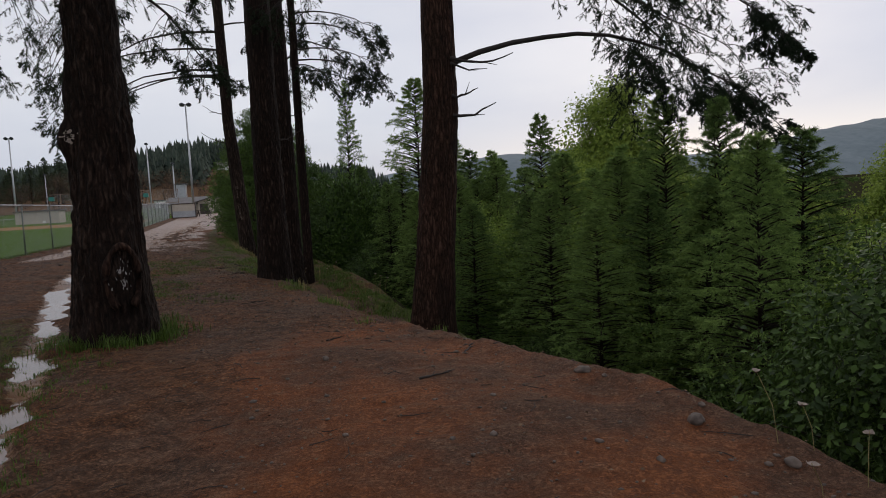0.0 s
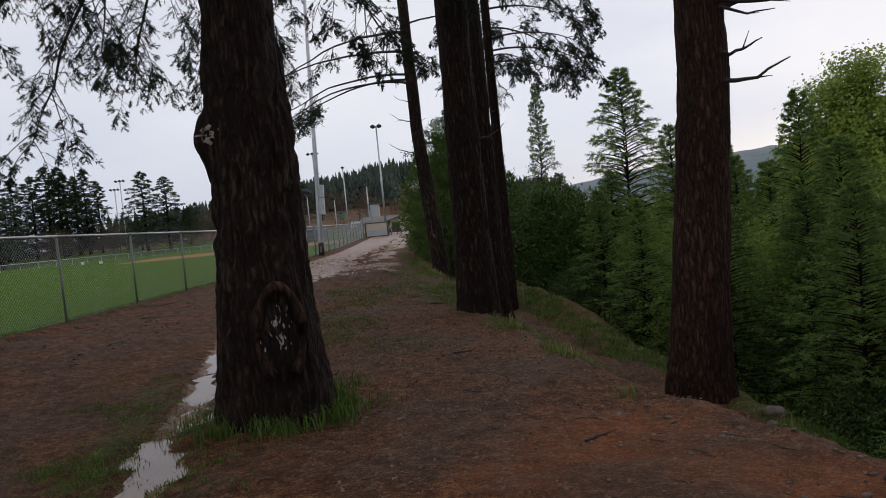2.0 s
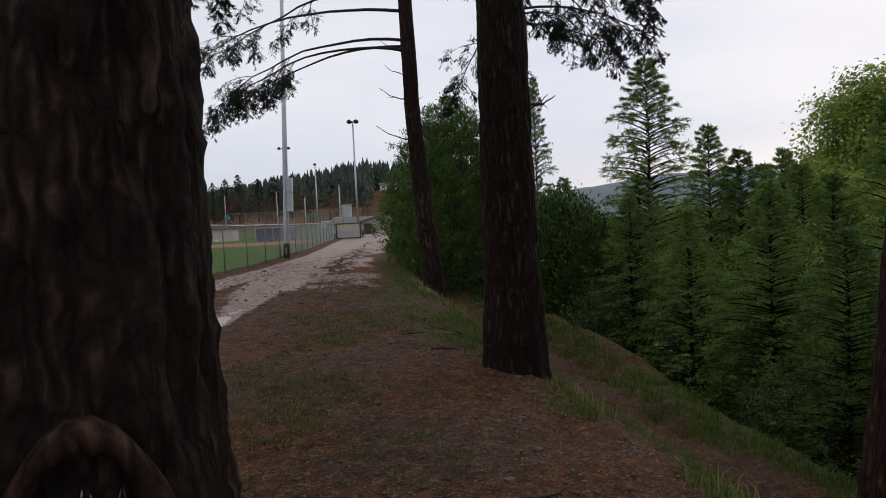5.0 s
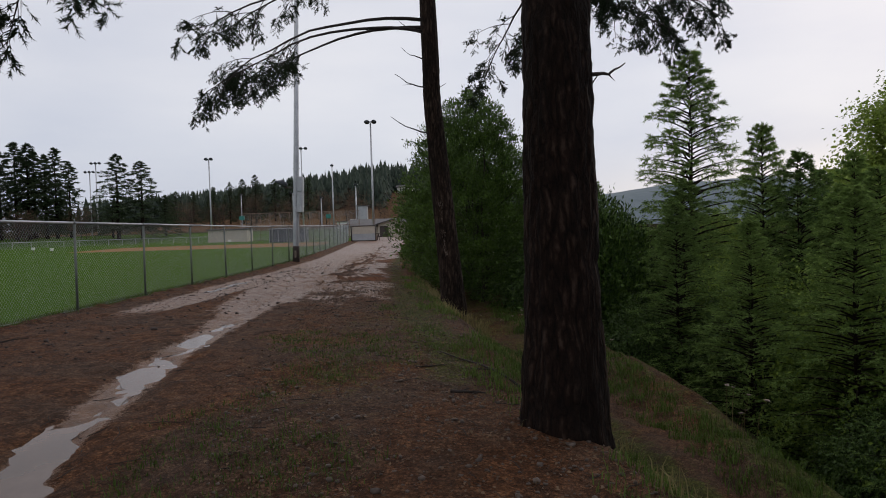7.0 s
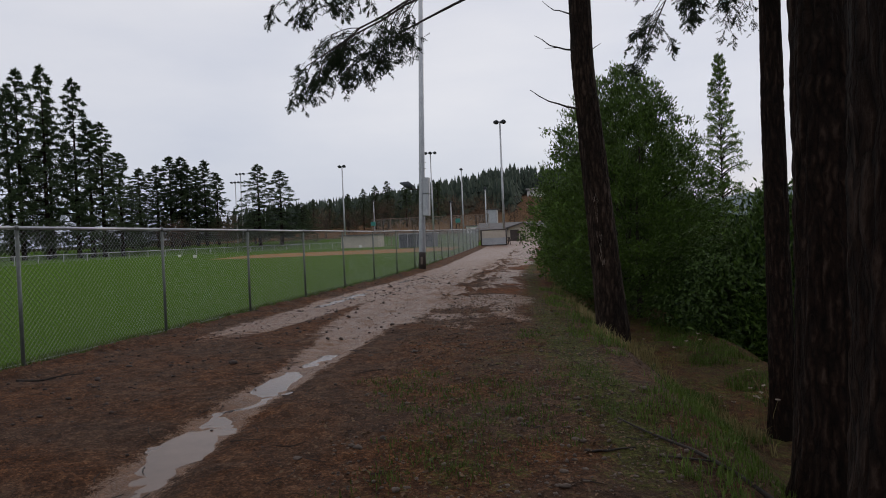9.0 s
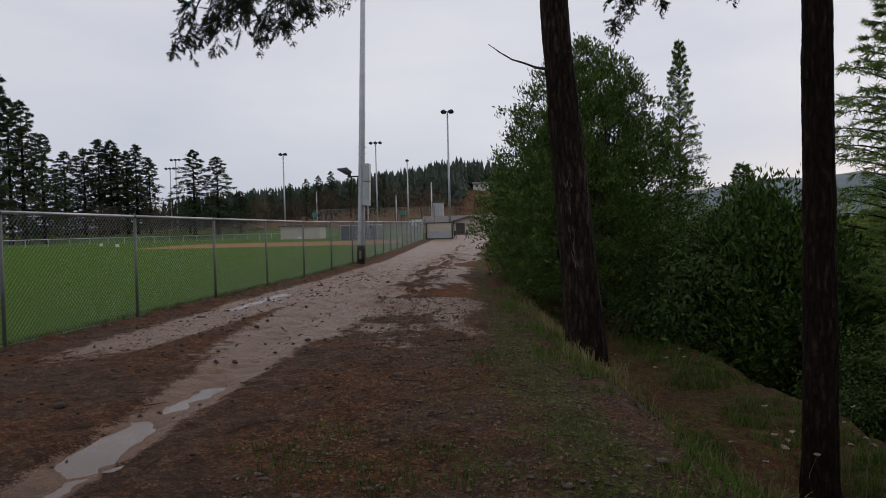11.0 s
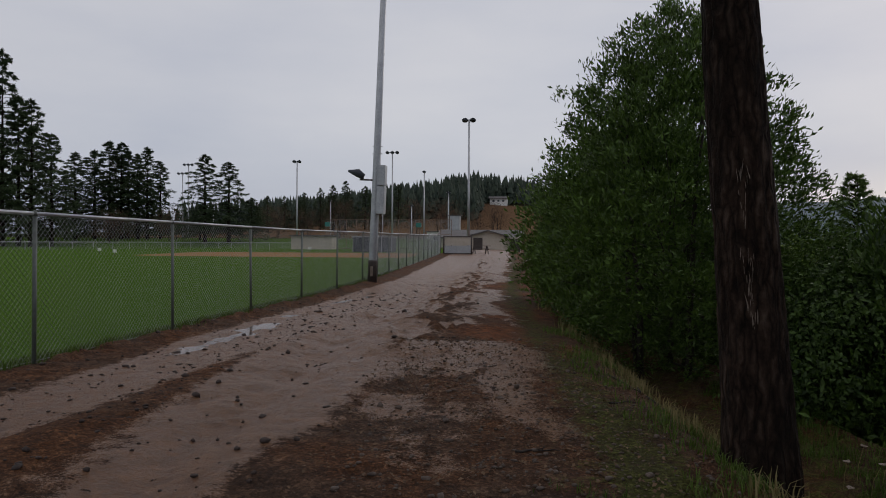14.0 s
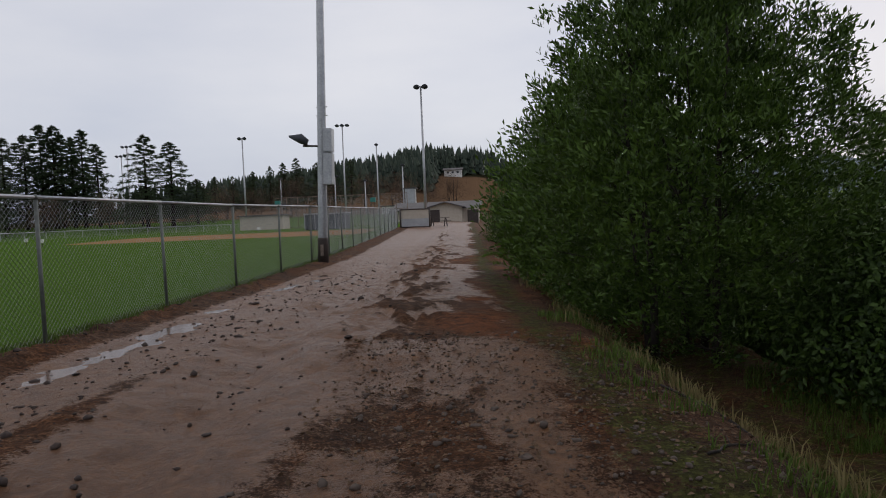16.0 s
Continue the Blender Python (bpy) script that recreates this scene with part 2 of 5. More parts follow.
M_GRASS = foliage("grass_blades", (0.038, 0.070, 0.011), (0.105, 0.155, 0.032), 0.5, 0.3)
M_STRAW = foliage("dry_grass", (0.14, 0.12, 0.05), (0.26, 0.21, 0.10), 0.6, 0.3)
M_STEEL = simple("galvanised_steel", (0.30, 0.31, 0.33), (0.46, 0.47, 0.49), 18, 0.45, 0.7, relief=0.05)
M_POST = simple("dark_painted_post", (0.08, 0.09, 0.085), (0.15, 0.16, 0.15), 20, 0.55, 0.3, relief=0.05)
M_WIRE = simple("chain_wire", (0.22, 0.23, 0.24), (0.34, 0.35, 0.36), 20, 0.5, 0.6, relief=0.0)
M_STONE = simple("grey_pebbles", (0.030, 0.020, 0.015), (0.115, 0.082, 0.064), 14, 0.75)
M_CLOD = simple("dark_mud_clods", (0.018, 0.012, 0.010), (0.055, 0.032, 0.025), 40, 0.75)
M_LEAF = foliage("fallen_leaves", (0.05, 0.028, 0.016), (0.20, 0.13, 0.08), 0.6, 0.1)
# paler and bluer than near needles: haze is mixed into this colour
M_FARTREE = foliage("haze_tinted_conifers", (0.024, 0.036, 0.028), (0.058, 0.074, 0.052), 0.8, 0.0)
# blue-grey is distance haze put into the hills' base colour
M_HAZE = simple("haze_tinted_hill", (0.085, 0.115, 0.13), (0.13, 0.165, 0.185), 0.06, 0.95, relief=0.0)
M_PALE = simple("beige_painted_siding", (0.40, 0.35, 0.29), (0.50, 0.44, 0.37), 3, 0.75, relief=0.05)
M_ROOF = simple("weathered_grey_roof", (0.07, 0.065, 0.065), (0.13, 0.12, 0.12), 6, 0.8)
M_DARK = simple("dark_brown_timber", (0.035, 0.025, 0.022), (0.07, 0.055, 0.05), 9, 0.7)
M_WHITE = simple("white_paint", (0.62, 0.62, 0.60), (0.75, 0.75, 0.73), 9, 0.6, relief=0.05)
M_FLAKE = simple("weathered_white_paint", (0.10, 0.09, 0.085), (0.38, 0.36, 0.34), 40, 0.7)
M_SCAR = simple("pale_torn_wood", (0.12, 0.09, 0.07), (0.30, 0.24, 0.20), 30, 0.7)
M_SLATE = simple("dark_screen_cloth", (0.035, 0.04, 0.05), (0.06, 0.065, 0.08), 9, 0.8)
M_TEAL = simple("teal_plastic", (0.02, 0.16, 0.14), (0.03, 0.22, 0.19), 9, 0.5)


def water_material():
    m, n, l, b = material("muddy_water", 0.17)
    a = noise_node(n, l, 1.3, 5)
    l.new(ramp(n, l, a, [(0.35, (0.075, 0.042, 0.028)), (0.65, (0.125, 0.075, 0.053))]), b.inputs["Base Color"])
    b.inputs["IOR"].default_value = 1.33
    bump(n, l, b, noise_node(n, l, 9, 3), 0.06, 0.01)
    return m


M_WATER = water_material()


# ---- builders ----
def mesh_of(name, verts, faces, mat, smooth=False):
    d = bpy.data.meshes.new(name)
    d.from_pydata([tuple(v) for v in np.asarray(verts, float)], [], [tuple(int(i) for i in f) for f in faces])
    d.materials.append(mat)
    if smooth:
        d.polygons.foreach_set("use_smooth", [True] * len(d.polygons))
    d.update()
    return d


def part(name, data, parent=None, label=""):
    ob = new(name, data)
    if parent is not None:
        ob.parent = parent
    return tagged(ob, label)


def thing(name, m, label, category, group="", kind=""):
    ob = new(name)
    ob.matrix_world = m
    return tagged(ob, label, category, group, kind)


class Soup:
    """Gathers pieces of geometry into one mesh."""
    def __init__(self):
        self.v, self.f, self.c = [], [], 0

    def add(self, verts, faces):
        verts = np.asarray(verts, float)
        self.v.append(verts)
        self.f.extend([tuple(int(i) + self.c for i in f) for f in faces])
        self.c += len(verts)

    def box(self, a, b, bevel=0.0):
        bm = bmesh.new()
        bmesh.ops.create_cube(bm, size=1)
        a, b = Vector(a), Vector(b)
        for v in bm.verts:
            v.co = Vector(((a[i] + b[i]) / 2 + v.co[i] * (b[i] - a[i]) for i in range(3)))
        if bevel:
            bmesh.ops.bevel(bm, geom=bm.edges[:], offset=bevel, segments=2, affect="EDGES")
        bm.verts.index_update()
        self.add([v.co[:] for v in bm.verts], [[v.index for v in f.verts] for f in bm.faces])
        bm.free()

    def tube(self, points, radii, sides=8, caps=True):
        P = np.asarray(points, float)
        R = np.broadcast_to(np.asarray(radii, float), (len(P),))
        T = np.gradient(P, axis=0)
        T /= np.linalg.norm(T, axis=1)[:, None] + 1e-9
        ref = np.array([0.0, 0.0, 1.0]) if abs(T[0][2]) < 0.9 else np.array([1.0, 0.0, 0.0])
        A = np.cross(T, ref)
        A /= np.linalg.norm(A, axis=1)[:, None] + 1e-9
        B = np.cross(T, A)
        ang = np.arange(sides) * 2 * np.pi / sides
        V = P[:, None] + R[:, None, None] * (np.cos(ang)[None, :, None] * A[:, None] + np.sin(ang)[None, :, None] * B[:, None])
        F = [(i * sides + j, i * sides + (j + 1) % sides, (i + 1) * sides + (j + 1) % sides, (i + 1) * sides + j) for i in range(len(P) - 1) for j in range(sides)]
        if caps:
            F += [tuple(range(sides))[::-1], tuple((len(P) - 1) * sides + j for j in range(sides))]
        self.add(V.reshape(-1, 3), F)

    def mesh(self, name, mat, smooth=False):
        return mesh_of(name, np.concatenate(self.v), self.f, mat, smooth)


def lattice(x, y, seed):
    """Repeatable random values on whole numbers, 0 to 1."""
    k = (x.astype(np.int64) * 374761393 + y.astype(np.int64) * 668265263 + seed * 982451653) & 0x7FFFFFFF
    k = ((k ^ (k >> 13)) * 1274126177) & 0x7FFFFFFF
    return ((k ^ (k >> 16)) & 0xFFFF) / 65535.0


def value_noise(x, y, seed=0):
    xi, yi = np.floor(x), np.floor(y)
    u, v = x - xi, y - yi
    u, v = u * u * (3 - 2 * u), v * v * (3 - 2 * v)
    a, b = lattice(xi, yi, seed), lattice(xi + 1, yi, seed)
    c, d = lattice(xi, yi + 1, seed), lattice(xi + 1, yi + 1, seed)
    return (a * (1 - u) + b * u) * (1 - v) + (c * (1 - u) + d * u) * v


def fractal(x, y, seed=0, octaves=4):
    total, amp = 0, 1.0
    for k in range(octaves):
        total = total + amp * (value_noise(x * 2 ** k, y * 2 ** k, seed + k) - 0.5)
        amp *= 0.5
    return total


def smooth(a, b, x):
    t = np.clip((x - a) / (b - a), 0, 1)
    return t * t * (3 - 2 * t)


# ---- the lie of the land ----
CREST_Y = [-30, -12, -6, -3, -1.7, 0, 1.8, 2.7, 3.5, 6.4, 9, 10.5, 12, 13.2, 14.8, 17.5, 20, 22, 24, 26, 31.5, 34, 47.7, 64, 90]
CREST_X = [7.9, 6.7, 6.2, 5.9, 5.75, 5.55, 4.95, 4.55, 4.2, 3.35, 2.75, 2.35, 1.95, 1.8, 1.65, 1.2, 0.8, 0.6, 0.35, 0.25, -0.25, -0.42, -0.75, -1.3, -2.2]
STREAM_Y = [-8, 0, 2.7, 4, 6, 8, 10, 12.3, 15, 18.5, 21, 25.5, 32, 44, 60]
STREAM_X = [0.55, 0.25, -0.3, -0.6, -1.08, -1.55, -1.98, -2.28, -2.4, -2.65, -2.9, -3.3, -3.5, -3.7, -4.5]
STREAM_W = [0.16, 0.18, 0.2, 0.2, 0.22, 0.24, 0.28, 0.30, 0.29, 0.27, 0.27, 0.27, 0.27, 0.3, 0.3]


def crest(y):
    return np.interp(y, CREST_Y, CREST_X)


def terrace(y):
    """Width of the shelf below the crest, where the lower path runs."""
    return np.interp(y, [-5, 0, 4, 10, 16, 30], [1.6, 2.1, 2.6, 3.1, 3.5, 3.2])


def fence_x(y):
    return np.where(y < 36, -6.0, -6.0 - (y - 36) * 0.065)


def level(x, y):
    """Ground without its small relief."""
    along = np.interp(y, [-30, 5, 9, 14, 20, 45, 110, 200], [-0.42, -0.38, -0.3, -0.08, 0, 0, -0.2, -0.2])
    z = along * smooth(-6.2, -1.5, x) + np.interp(y, [30, 45, 75, 300], [0.0, 0.1, 0.42, 0.45])
    s = x - crest(y)
    drop = np.interp(y, [-30, 2, 8, 16, 25, 40, 80], [1.5, 1.3, 1.15, 1.0, 0.9, 0.8, 0.5])
    z = z - 0.10 * smooth(-1.6, 0, s) - drop * smooth(-0.1, 1.5, s)
    edge = terrace(y)
    z = z - 0.85 * np.clip(s - edge, 0, 2.5) - 0.5 * np.clip(s - edge - 2.5, 0, 10)
    return z


def trough(x, y):
    w = np.interp(y, STREAM_Y, STREAM_W)
    return np.exp(-((x - np.interp(y, STREAM_Y, STREAM_X)) / w) ** 2)


def side_pools(x, y):
    a = np.exp(-((x + 4.85) / 0.6) ** 2) * smooth(16, 22, y) * (1 - smooth(34, 40, y))
    return a * np.clip(0.7 + 1.6 * fractal(x * 0.9, y * 0.33, 41, 3), 0, 1.3)


def ground_height(x, y):
    x, y = np.asarray(x, float), np.asarray(y, float)
    z = level(x, y)
    near = smooth(-6.4, -5.9, x - fence_x(y) - 6.0)
    on_track = smooth(-0.3, 0.4, x - fence_x(y)) * (1 - smooth(-0.5, 0.6, x - crest(y)))
    z = z + 0.035 * fractal(x * 2.1, y * 2.1, 3) * near + (0.03 + 0.07 * smooth(0.5, 1.5, x - np.interp(y, STREAM_Y, STREAM_X))) * fractal(x * 0.5, y * 0.5, 9, 3) * near
    z = z + 0.02 * fractal(x * 8, y * 8, 5, 2) * near
    bank = np.exp(-((x - np.interp(y, STREAM_Y, STREAM_X)) / 0.7) ** 2)
    z = z + bank * (0.05 + 0.06 * (1 - smooth(5, 9, y))) * fractal(x * 3.6, y * 2.4, 61, 4) * near
    z = z - 0.07 * trough(x, y) - 0.065 * side_pools(x, y)
    rut = smooth(20, 30, y) * (1 - smooth(58, 70, y)) * np.exp(-((x + 2.5 + (y - 30) * 0.045) / 0.75) ** 2)
    z = z + 0.075 * rut_band(x, y) - rut * 0.03
    ridge = np.exp(-((x + 3.75) / 0.3) ** 2) * smooth(14, 19, y) * (1 - smooth(30, 36, y))
    z = z + ridge * 0.05
    s = x - crest(y)
    z = z + 0.10 * np.exp(-(s / 0.35) ** 2) * smooth(-20, -2, y) * (1 - smooth(3, 6, y)) * (0.5 + fractal(x * 1.5, y * 1.5, 23))
    z = z + smooth(0.2, 1.5, s) * 0.18 * fractal(x * 0.9, y * 0.9, 29, 4)
    lip = np.exp(-((x - fence_x(y) - 0.12) / 0.22) ** 2)
    z = z + lip * (0.06 + 0.09 * fractal(x * 3, y * 3, 31)) * smooth(0, 8, y)
    # distance: the town side stays level, the hill beyond it rises, the valley lies to the other side
    hill = np.interp(y, [150, 215, 300, 420], [0, 4.5, 19.5, 22]) * np.interp(x, [-230, -160, -110, -85, -60, -40, -25, -10, 5, 40, 90], [0.1, 0.2, 0.36, 0.5, 0.72, 0.88, 1.0, 0.9, 0.84, 0.8, 0.3])
    z = z + hill + np.interp(y, [112, 122, 150], [0, 1.3, 1.8]) * (1 - smooth(8, 30, x))
    return z


def top(x, y):
    return float(ground_height(np.array([x]), np.array([y]))[0])


def rut_band(x, y):
    """How much the wheels have churned the mud there: sets the relief and its painted shade."""
    band = smooth(19, 26, y) * (1 - smooth(58, 70, y)) * np.exp(-((x + 2.45 + (y - 30) * 0.045) / 0.8) ** 2)
    return band * np.clip(np.abs(fractal(x * 4.2, y * 1.3, 17, 4)) * 4.0 - 0.25, 0, 1.2)


# ---- ground ----
def spaced(dense_a, dense_b, step, far_a, far_b, grow=1.12):
    core = list(np.arange(dense_a, dense_b + 1e-6, step))
    out, s, v = [], step, dense_b
    while v < far_b:
        s *= grow
        v += s
        out.append(v)
    left, s, v = [], step, dense_a
    while v > far_a:
        s *= grow
        v -= s
        left.append(v)
    return np.array(left[::-1] + core + out)


def build_ground():
    xs, ys = spaced(-6.6, 6.6, 0.075, -1500, 1500), spaced(-5.5, 43.0, 0.09, -300, 2600)
    X, Y = np.meshgrid(xs, ys)
    Z = ground_height(X, Y)
    nx, ny = len(xs), len(ys)
    d = bpy.data.meshes.new("ground")
    V = np.stack([X, Y, Z], -1).reshape(-1, 3)
    i = (np.arange(ny - 1)[:, None] * nx + np.arange(nx - 1)[None, :]).reshape(-1)
    F = np.stack([i, i + 1, i + nx + 1, i + nx], -1)
    d.vertices.add(len(V))
    d.vertices.foreach_set("co", V.reshape(-1))
    d.loops.add(F.size)
    d.loops.foreach_set("vertex_index", F.reshape(-1).astype(np.int32))
    d.polygons.add(len(F))
    d.polygons.foreach_set("loop_start", (np.arange(len(F)) * 4).astype(np.int32))
    d.polygons.foreach_set("use_smooth", np.ones(len(F), bool))
    d.update(calc_edges=True)
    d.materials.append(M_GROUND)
    s = X - crest(Y)
    f = X - fence_x(Y)
    wob = 0.5 * fractal(X * 0.8, Y * 0.8, 51)
    masks = {
        "lawn": 1 - smooth(-0.35, -0.05, f + 0.25 * wob) * 1.0,
        # mud gives way to darker soil in the ruts, painting in their relief shade
        "mud": np.clip(np.exp(-((X - np.interp(Y, STREAM_Y, STREAM_X)) / (1.1 * np.interp(Y, STREAM_Y, STREAM_W) + 0.5 * smooth(16, 24, Y))) ** 2) * 0.85 + smooth(13, 22, Y) * smooth(0.4, 1.2, f) * (1 - smooth(-1.2, -0.3, s + 1.2 * wob)) * 0.80 + 0.9 * side_pools(X, Y) - 0.75 * rut_band(X, Y) - 0.6 * np.exp(-((X + 3.75) / 0.28) ** 2) * smooth(12, 18, Y) * (1 - smooth(30, 38, Y))
                       - 0.55 * smooth(0.0, 0.35, fractal(X * 0.9, Y * 0.7, 83, 4)) * smooth(-2.4, -1.5, X), 0, 1),
        "clay": np.clip(1.0 * (1 - smooth(1.5, 6, Y)) * smooth(1.0, 3.4, X) + 0.25 * smooth(19, 24, Y) * smooth(-2.6, -0.8, s) + 0.24 + 0.6 * wob, 0, 1) * (s < 1.0),
        "moss": np.clip(0.95 * smooth(0.0, 0.7, s) * smooth(-1, 4, Y) * (1 - 0.5 * smooth(11, 15, Y)) + 0.55 * np.exp(-((s + 0.5) / 0.45) ** 2) * smooth(9, 14, Y) + 0.50 * np.exp(-((X - np.interp(Y, STREAM_Y, STREAM_X) + 0.5) / 0.6) ** 2) * (1 - smooth(6, 10, Y))
                        + 0.36 * np.exp(-((X - 0.0) / 1.0) ** 2) * smooth(8, 12, Y) * (1 - smooth(16, 21, Y)) + 0.25 * wob - 0.75 * np.exp(-((s - 0.72 * terrace(Y)) / 0.5) ** 2) * (1 - smooth(12, 18, Y)), 0, 1),
        "infield": smooth(61, 64, Y) * (1 - smooth(73, 77, Y)) * (1 - smooth(-2.5, -1, f)) * smooth(-34, -30, X),
        # ground under the wood and far out, darkened in colour for tree shade
        "shaded_floor": np.clip(smooth(0.15, 0.8, s - terrace(Y) + 0.6 * wob) + smooth(120, 150, Y), 0, 1),
    }
    masks["heath"] = smooth(135, 150, Y) * (1 - smooth(268, 285, Y + 3 * wob)) * smooth(-95, -75, X) * (1 - smooth(4, 12, X))
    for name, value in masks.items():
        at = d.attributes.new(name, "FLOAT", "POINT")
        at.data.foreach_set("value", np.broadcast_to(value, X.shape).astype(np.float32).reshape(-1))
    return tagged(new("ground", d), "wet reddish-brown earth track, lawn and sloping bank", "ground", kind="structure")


build_ground()


def build_water():
    xs, ys = np.arange(-5.75, 1.3, 0.125), np.arange(-4.0, 46, 0.25)
    X, Y = np.meshgrid(xs, ys)
    Z = level(X, Y) - 0.049 - 0.012 * (X < -3.9) - 0.12 * smooth(14.5, 20, Y) * (X > -3.9)
    nx = len(xs)
    reach = np.abs(X - np.interp(Y, STREAM_Y, STREAM_X)) < 1.8 * np.interp(Y, STREAM_Y, STREAM_W) + 0.12
    reach &= Y < 22
    reach |= (X < -4.0) & (Y > 17) & (Y < 40)
    F = [(j * nx + i, j * nx + i + 1, (j + 1) * nx + i + 1, (j + 1) * nx + i) for j in range(len(ys) - 1) for i in range(nx - 1) if reach[j, i]]
    d = mesh_of("water", np.stack([X, Y, Z], -1).reshape(-1, 3), F, M_WATER, True)
    tagged(new("water", d), "shallow muddy rainwater lying in the wheel ruts", "puddle", kind="structure")


build_water()


# ---- fence ----
FENCE_H, BAY = 1.78, 3.05


def fence_z(y):
    return float(np.interp(y, [8, 30, 45, 74], [0.02, -0.05, 0.05, 0.3]))


def chain_mesh(length, height, pitch=0.075, r=0.0019):
    """Crossing wires of a chain-link panel in the y-z plane."""
    s = Soup()
    for sign in (1, -1):
        c = -height
        while c < length:
            a, b = max(c, 0.0), min(c + height, length)
            if b - a > 0.02:
                z0, z1 = a - c, b - c
                if sign < 0:
                    z0, z1 = height - z0, height - z1
                s.tube([(sign * r, a, z0), (sign * r, b, z1)], r, 3, False)
            c += pitch
    return s.mesh("chain_link", M_WIRE)


def build_fence():
    fence = thing("chain_link_fence", pose(0, 0, 0), "galvanised chain-link fence along the ball field", "fence")
    ys = [24 + BAY * k for k in range(-11, 17)]
    post = Soup()
    post.tube([(0, 0, -0.25), (0, 0, FENCE_H - 0.03)], 0.025, 10)
    post.tube([(0, 0, FENCE_H - 0.03), (0, 0, FENCE_H + 0.035)], [0.031, 0.018], 10)
    post_d = post.mesh("post", M_POST, True)
    panel_d = chain_mesh(BAY, FENCE_H - 0.06)
    for y in ys:
        x = float(fence_x(np.array([y]))[0])
        p = part("post", post_d, fence)
        p.matrix_world = pose(x, y, fence_z(y), random.uniform(-0.7, 0.7), random.uniform(-0.7, 0.7), 0)
        if y != ys[-1]:
            x2 = float(fence_x(np.array([y + BAY]))[0])
            turn = -math.degrees(math.atan2(x2 - x, BAY))
            w = tagged(part("wire_panel", panel_d, fence, "chain-link wire mesh"), kind="stuff")
            w.matrix_world = pose(x - 0.035, y, 0.03 + fence_z(y), math.degrees(math.atan2(fence_z(y + BAY) - fence_z(y), BAY)), 0, turn)
            rail = Soup()
            rail.tube([(x, y, FENCE_H + fence_z(y)), (x2, y + BAY, FENCE_H + fence_z(y + BAY))], 0.022, 8)
            part("top_rail", rail.mesh("top_rail", M_STEEL, True), fence)
            low = Soup()
            low.tube([(x - 0.04, y, 0.06 + fence_z(y)), (x2 - 0.04, y + BAY, 0.06 + fence_z(y + BAY))], 0.004, 4)
            part("tension_wire", low.mesh("tension_wire", M_WIRE), fence)
    return fence


build_fence()


# ---- trunks ----
def trunk_mesh(height, stops, lean=(0, 0), seed=0, sides=72, mat=None, groove=0.035, burl=None, flare=0.25, rings=150, lump=0.10):
    """A furrowed trunk; stops give (height, radius)."""
    z = np.concatenate([np.linspace(-0.5, 5.0, rings), np.linspace(5.3, height, 22)])
    hs, rs = zip(*stops)
    r = np.interp(z, hs, rs)
    a = np.arange(sides) * 2 * np.pi / sides
    A, Z = np.meshgrid(a, z)
    R = np.repeat(r[:, None], sides, 1)
    R = R + flare * R * np.exp(-np.clip(Z + 0.1, 0, 9) / 0.35) * (0.45 + 0.55 * np.cos(A * 5 + seed) ** 2)
    u = A / (2 * np.pi)
    n = 11
    def ring(freq_a, freq_z, sd):
        p = fractal(u * freq_a, Z * freq_z, sd, 3)
        q = fractal((u - 1) * freq_a, Z * freq_z, sd, 3)
        return p * (1 - u) + q * u
    furrow = np.abs(ring(26, 1.5, seed + n))
    R = R * (1 + lump * ring(4, 0.7, seed + 3)) + groove * (np.clip(furrow * 3.2, 0, 0.8) - 0.4)
    R = R + 0.35 * groove * ring(60, 12, seed + 5)
    if burl:
        for az, bz, size, amount in burl:
            da = np.angle(np.exp(1j * (A - az)))
            R = R + amount * np.exp(-(da / size) ** 2 - ((Z - bz) / (size * 0.55)) ** 2)
    bend = np.clip(Z, 0, 4.3) + 0.2 * np.clip(Z - 4.3, 0, 99)
    cx, cy = lean[0] * bend, lean[1] * bend
    V = np.stack([cx + R * np.cos(A), cy + R * np.sin(A), Z], -1).reshape(-1, 3)
    F = [(i * sides + j, i * sides + (j + 1) % sides, (i + 1) * sides + (j + 1) % sides, (i + 1) * sides + j) for i in range(len(z) - 1) for j in range(sides)]
    return mesh_of("trunk", V, F, mat or M_BARK, True)


def blades(P, D, L, count, rng, width=0.012, spread=0.9, size=0.05, hang=0.0):
    """Needle-like blades along twigs: P starts, D unit directions, L lengths."""
    T = len(P)
    U = rng.random((T, count))
    base = P[:, None] + D[:, None] * (L[:, None, None] * U[..., None])
    side = rng.normal(size=(T, count, 3))
    side /= np.linalg.norm(side, axis=-1, keepdims=True)
    out = D[:, None] * 0.75 + side * spread
    out[..., 2] -= hang
    out /= np.linalg.norm(out, axis=-1, keepdims=True)
    ln = size * (0.6 + 0.8 * rng.random((T, count, 1)))
    across = np.cross(out, rng.normal(size=(T, count, 3)))
    across /= np.linalg.norm(across, axis=-1, keepdims=True) + 1e-9
    V = np.stack([base - across * width, base + across * width, base + out * ln], 2).reshape(-1, 3)
    F = np.arange(len(V)).reshape(-1, 3)
    return V, F


def fast_mesh(name, V, F, mat):
    d = bpy.data.meshes.new(name)
    k = F.shape[1]
    d.vertices.add(len(V))
    d.vertices.foreach_set("co", np.asarray(V, np.float32).reshape(-1))
    d.loops.add(F.size)
    d.loops.foreach_set("vertex_index", F.reshape(-1).astype(np.int32))
    d.polygons.add(len(F))
    d.polygons.foreach_set("loop_start", (np.arange(len(F)) * k).astype(np.int32))
    d.update(calc_edges=True)
    d.materials.append(mat)
    return d


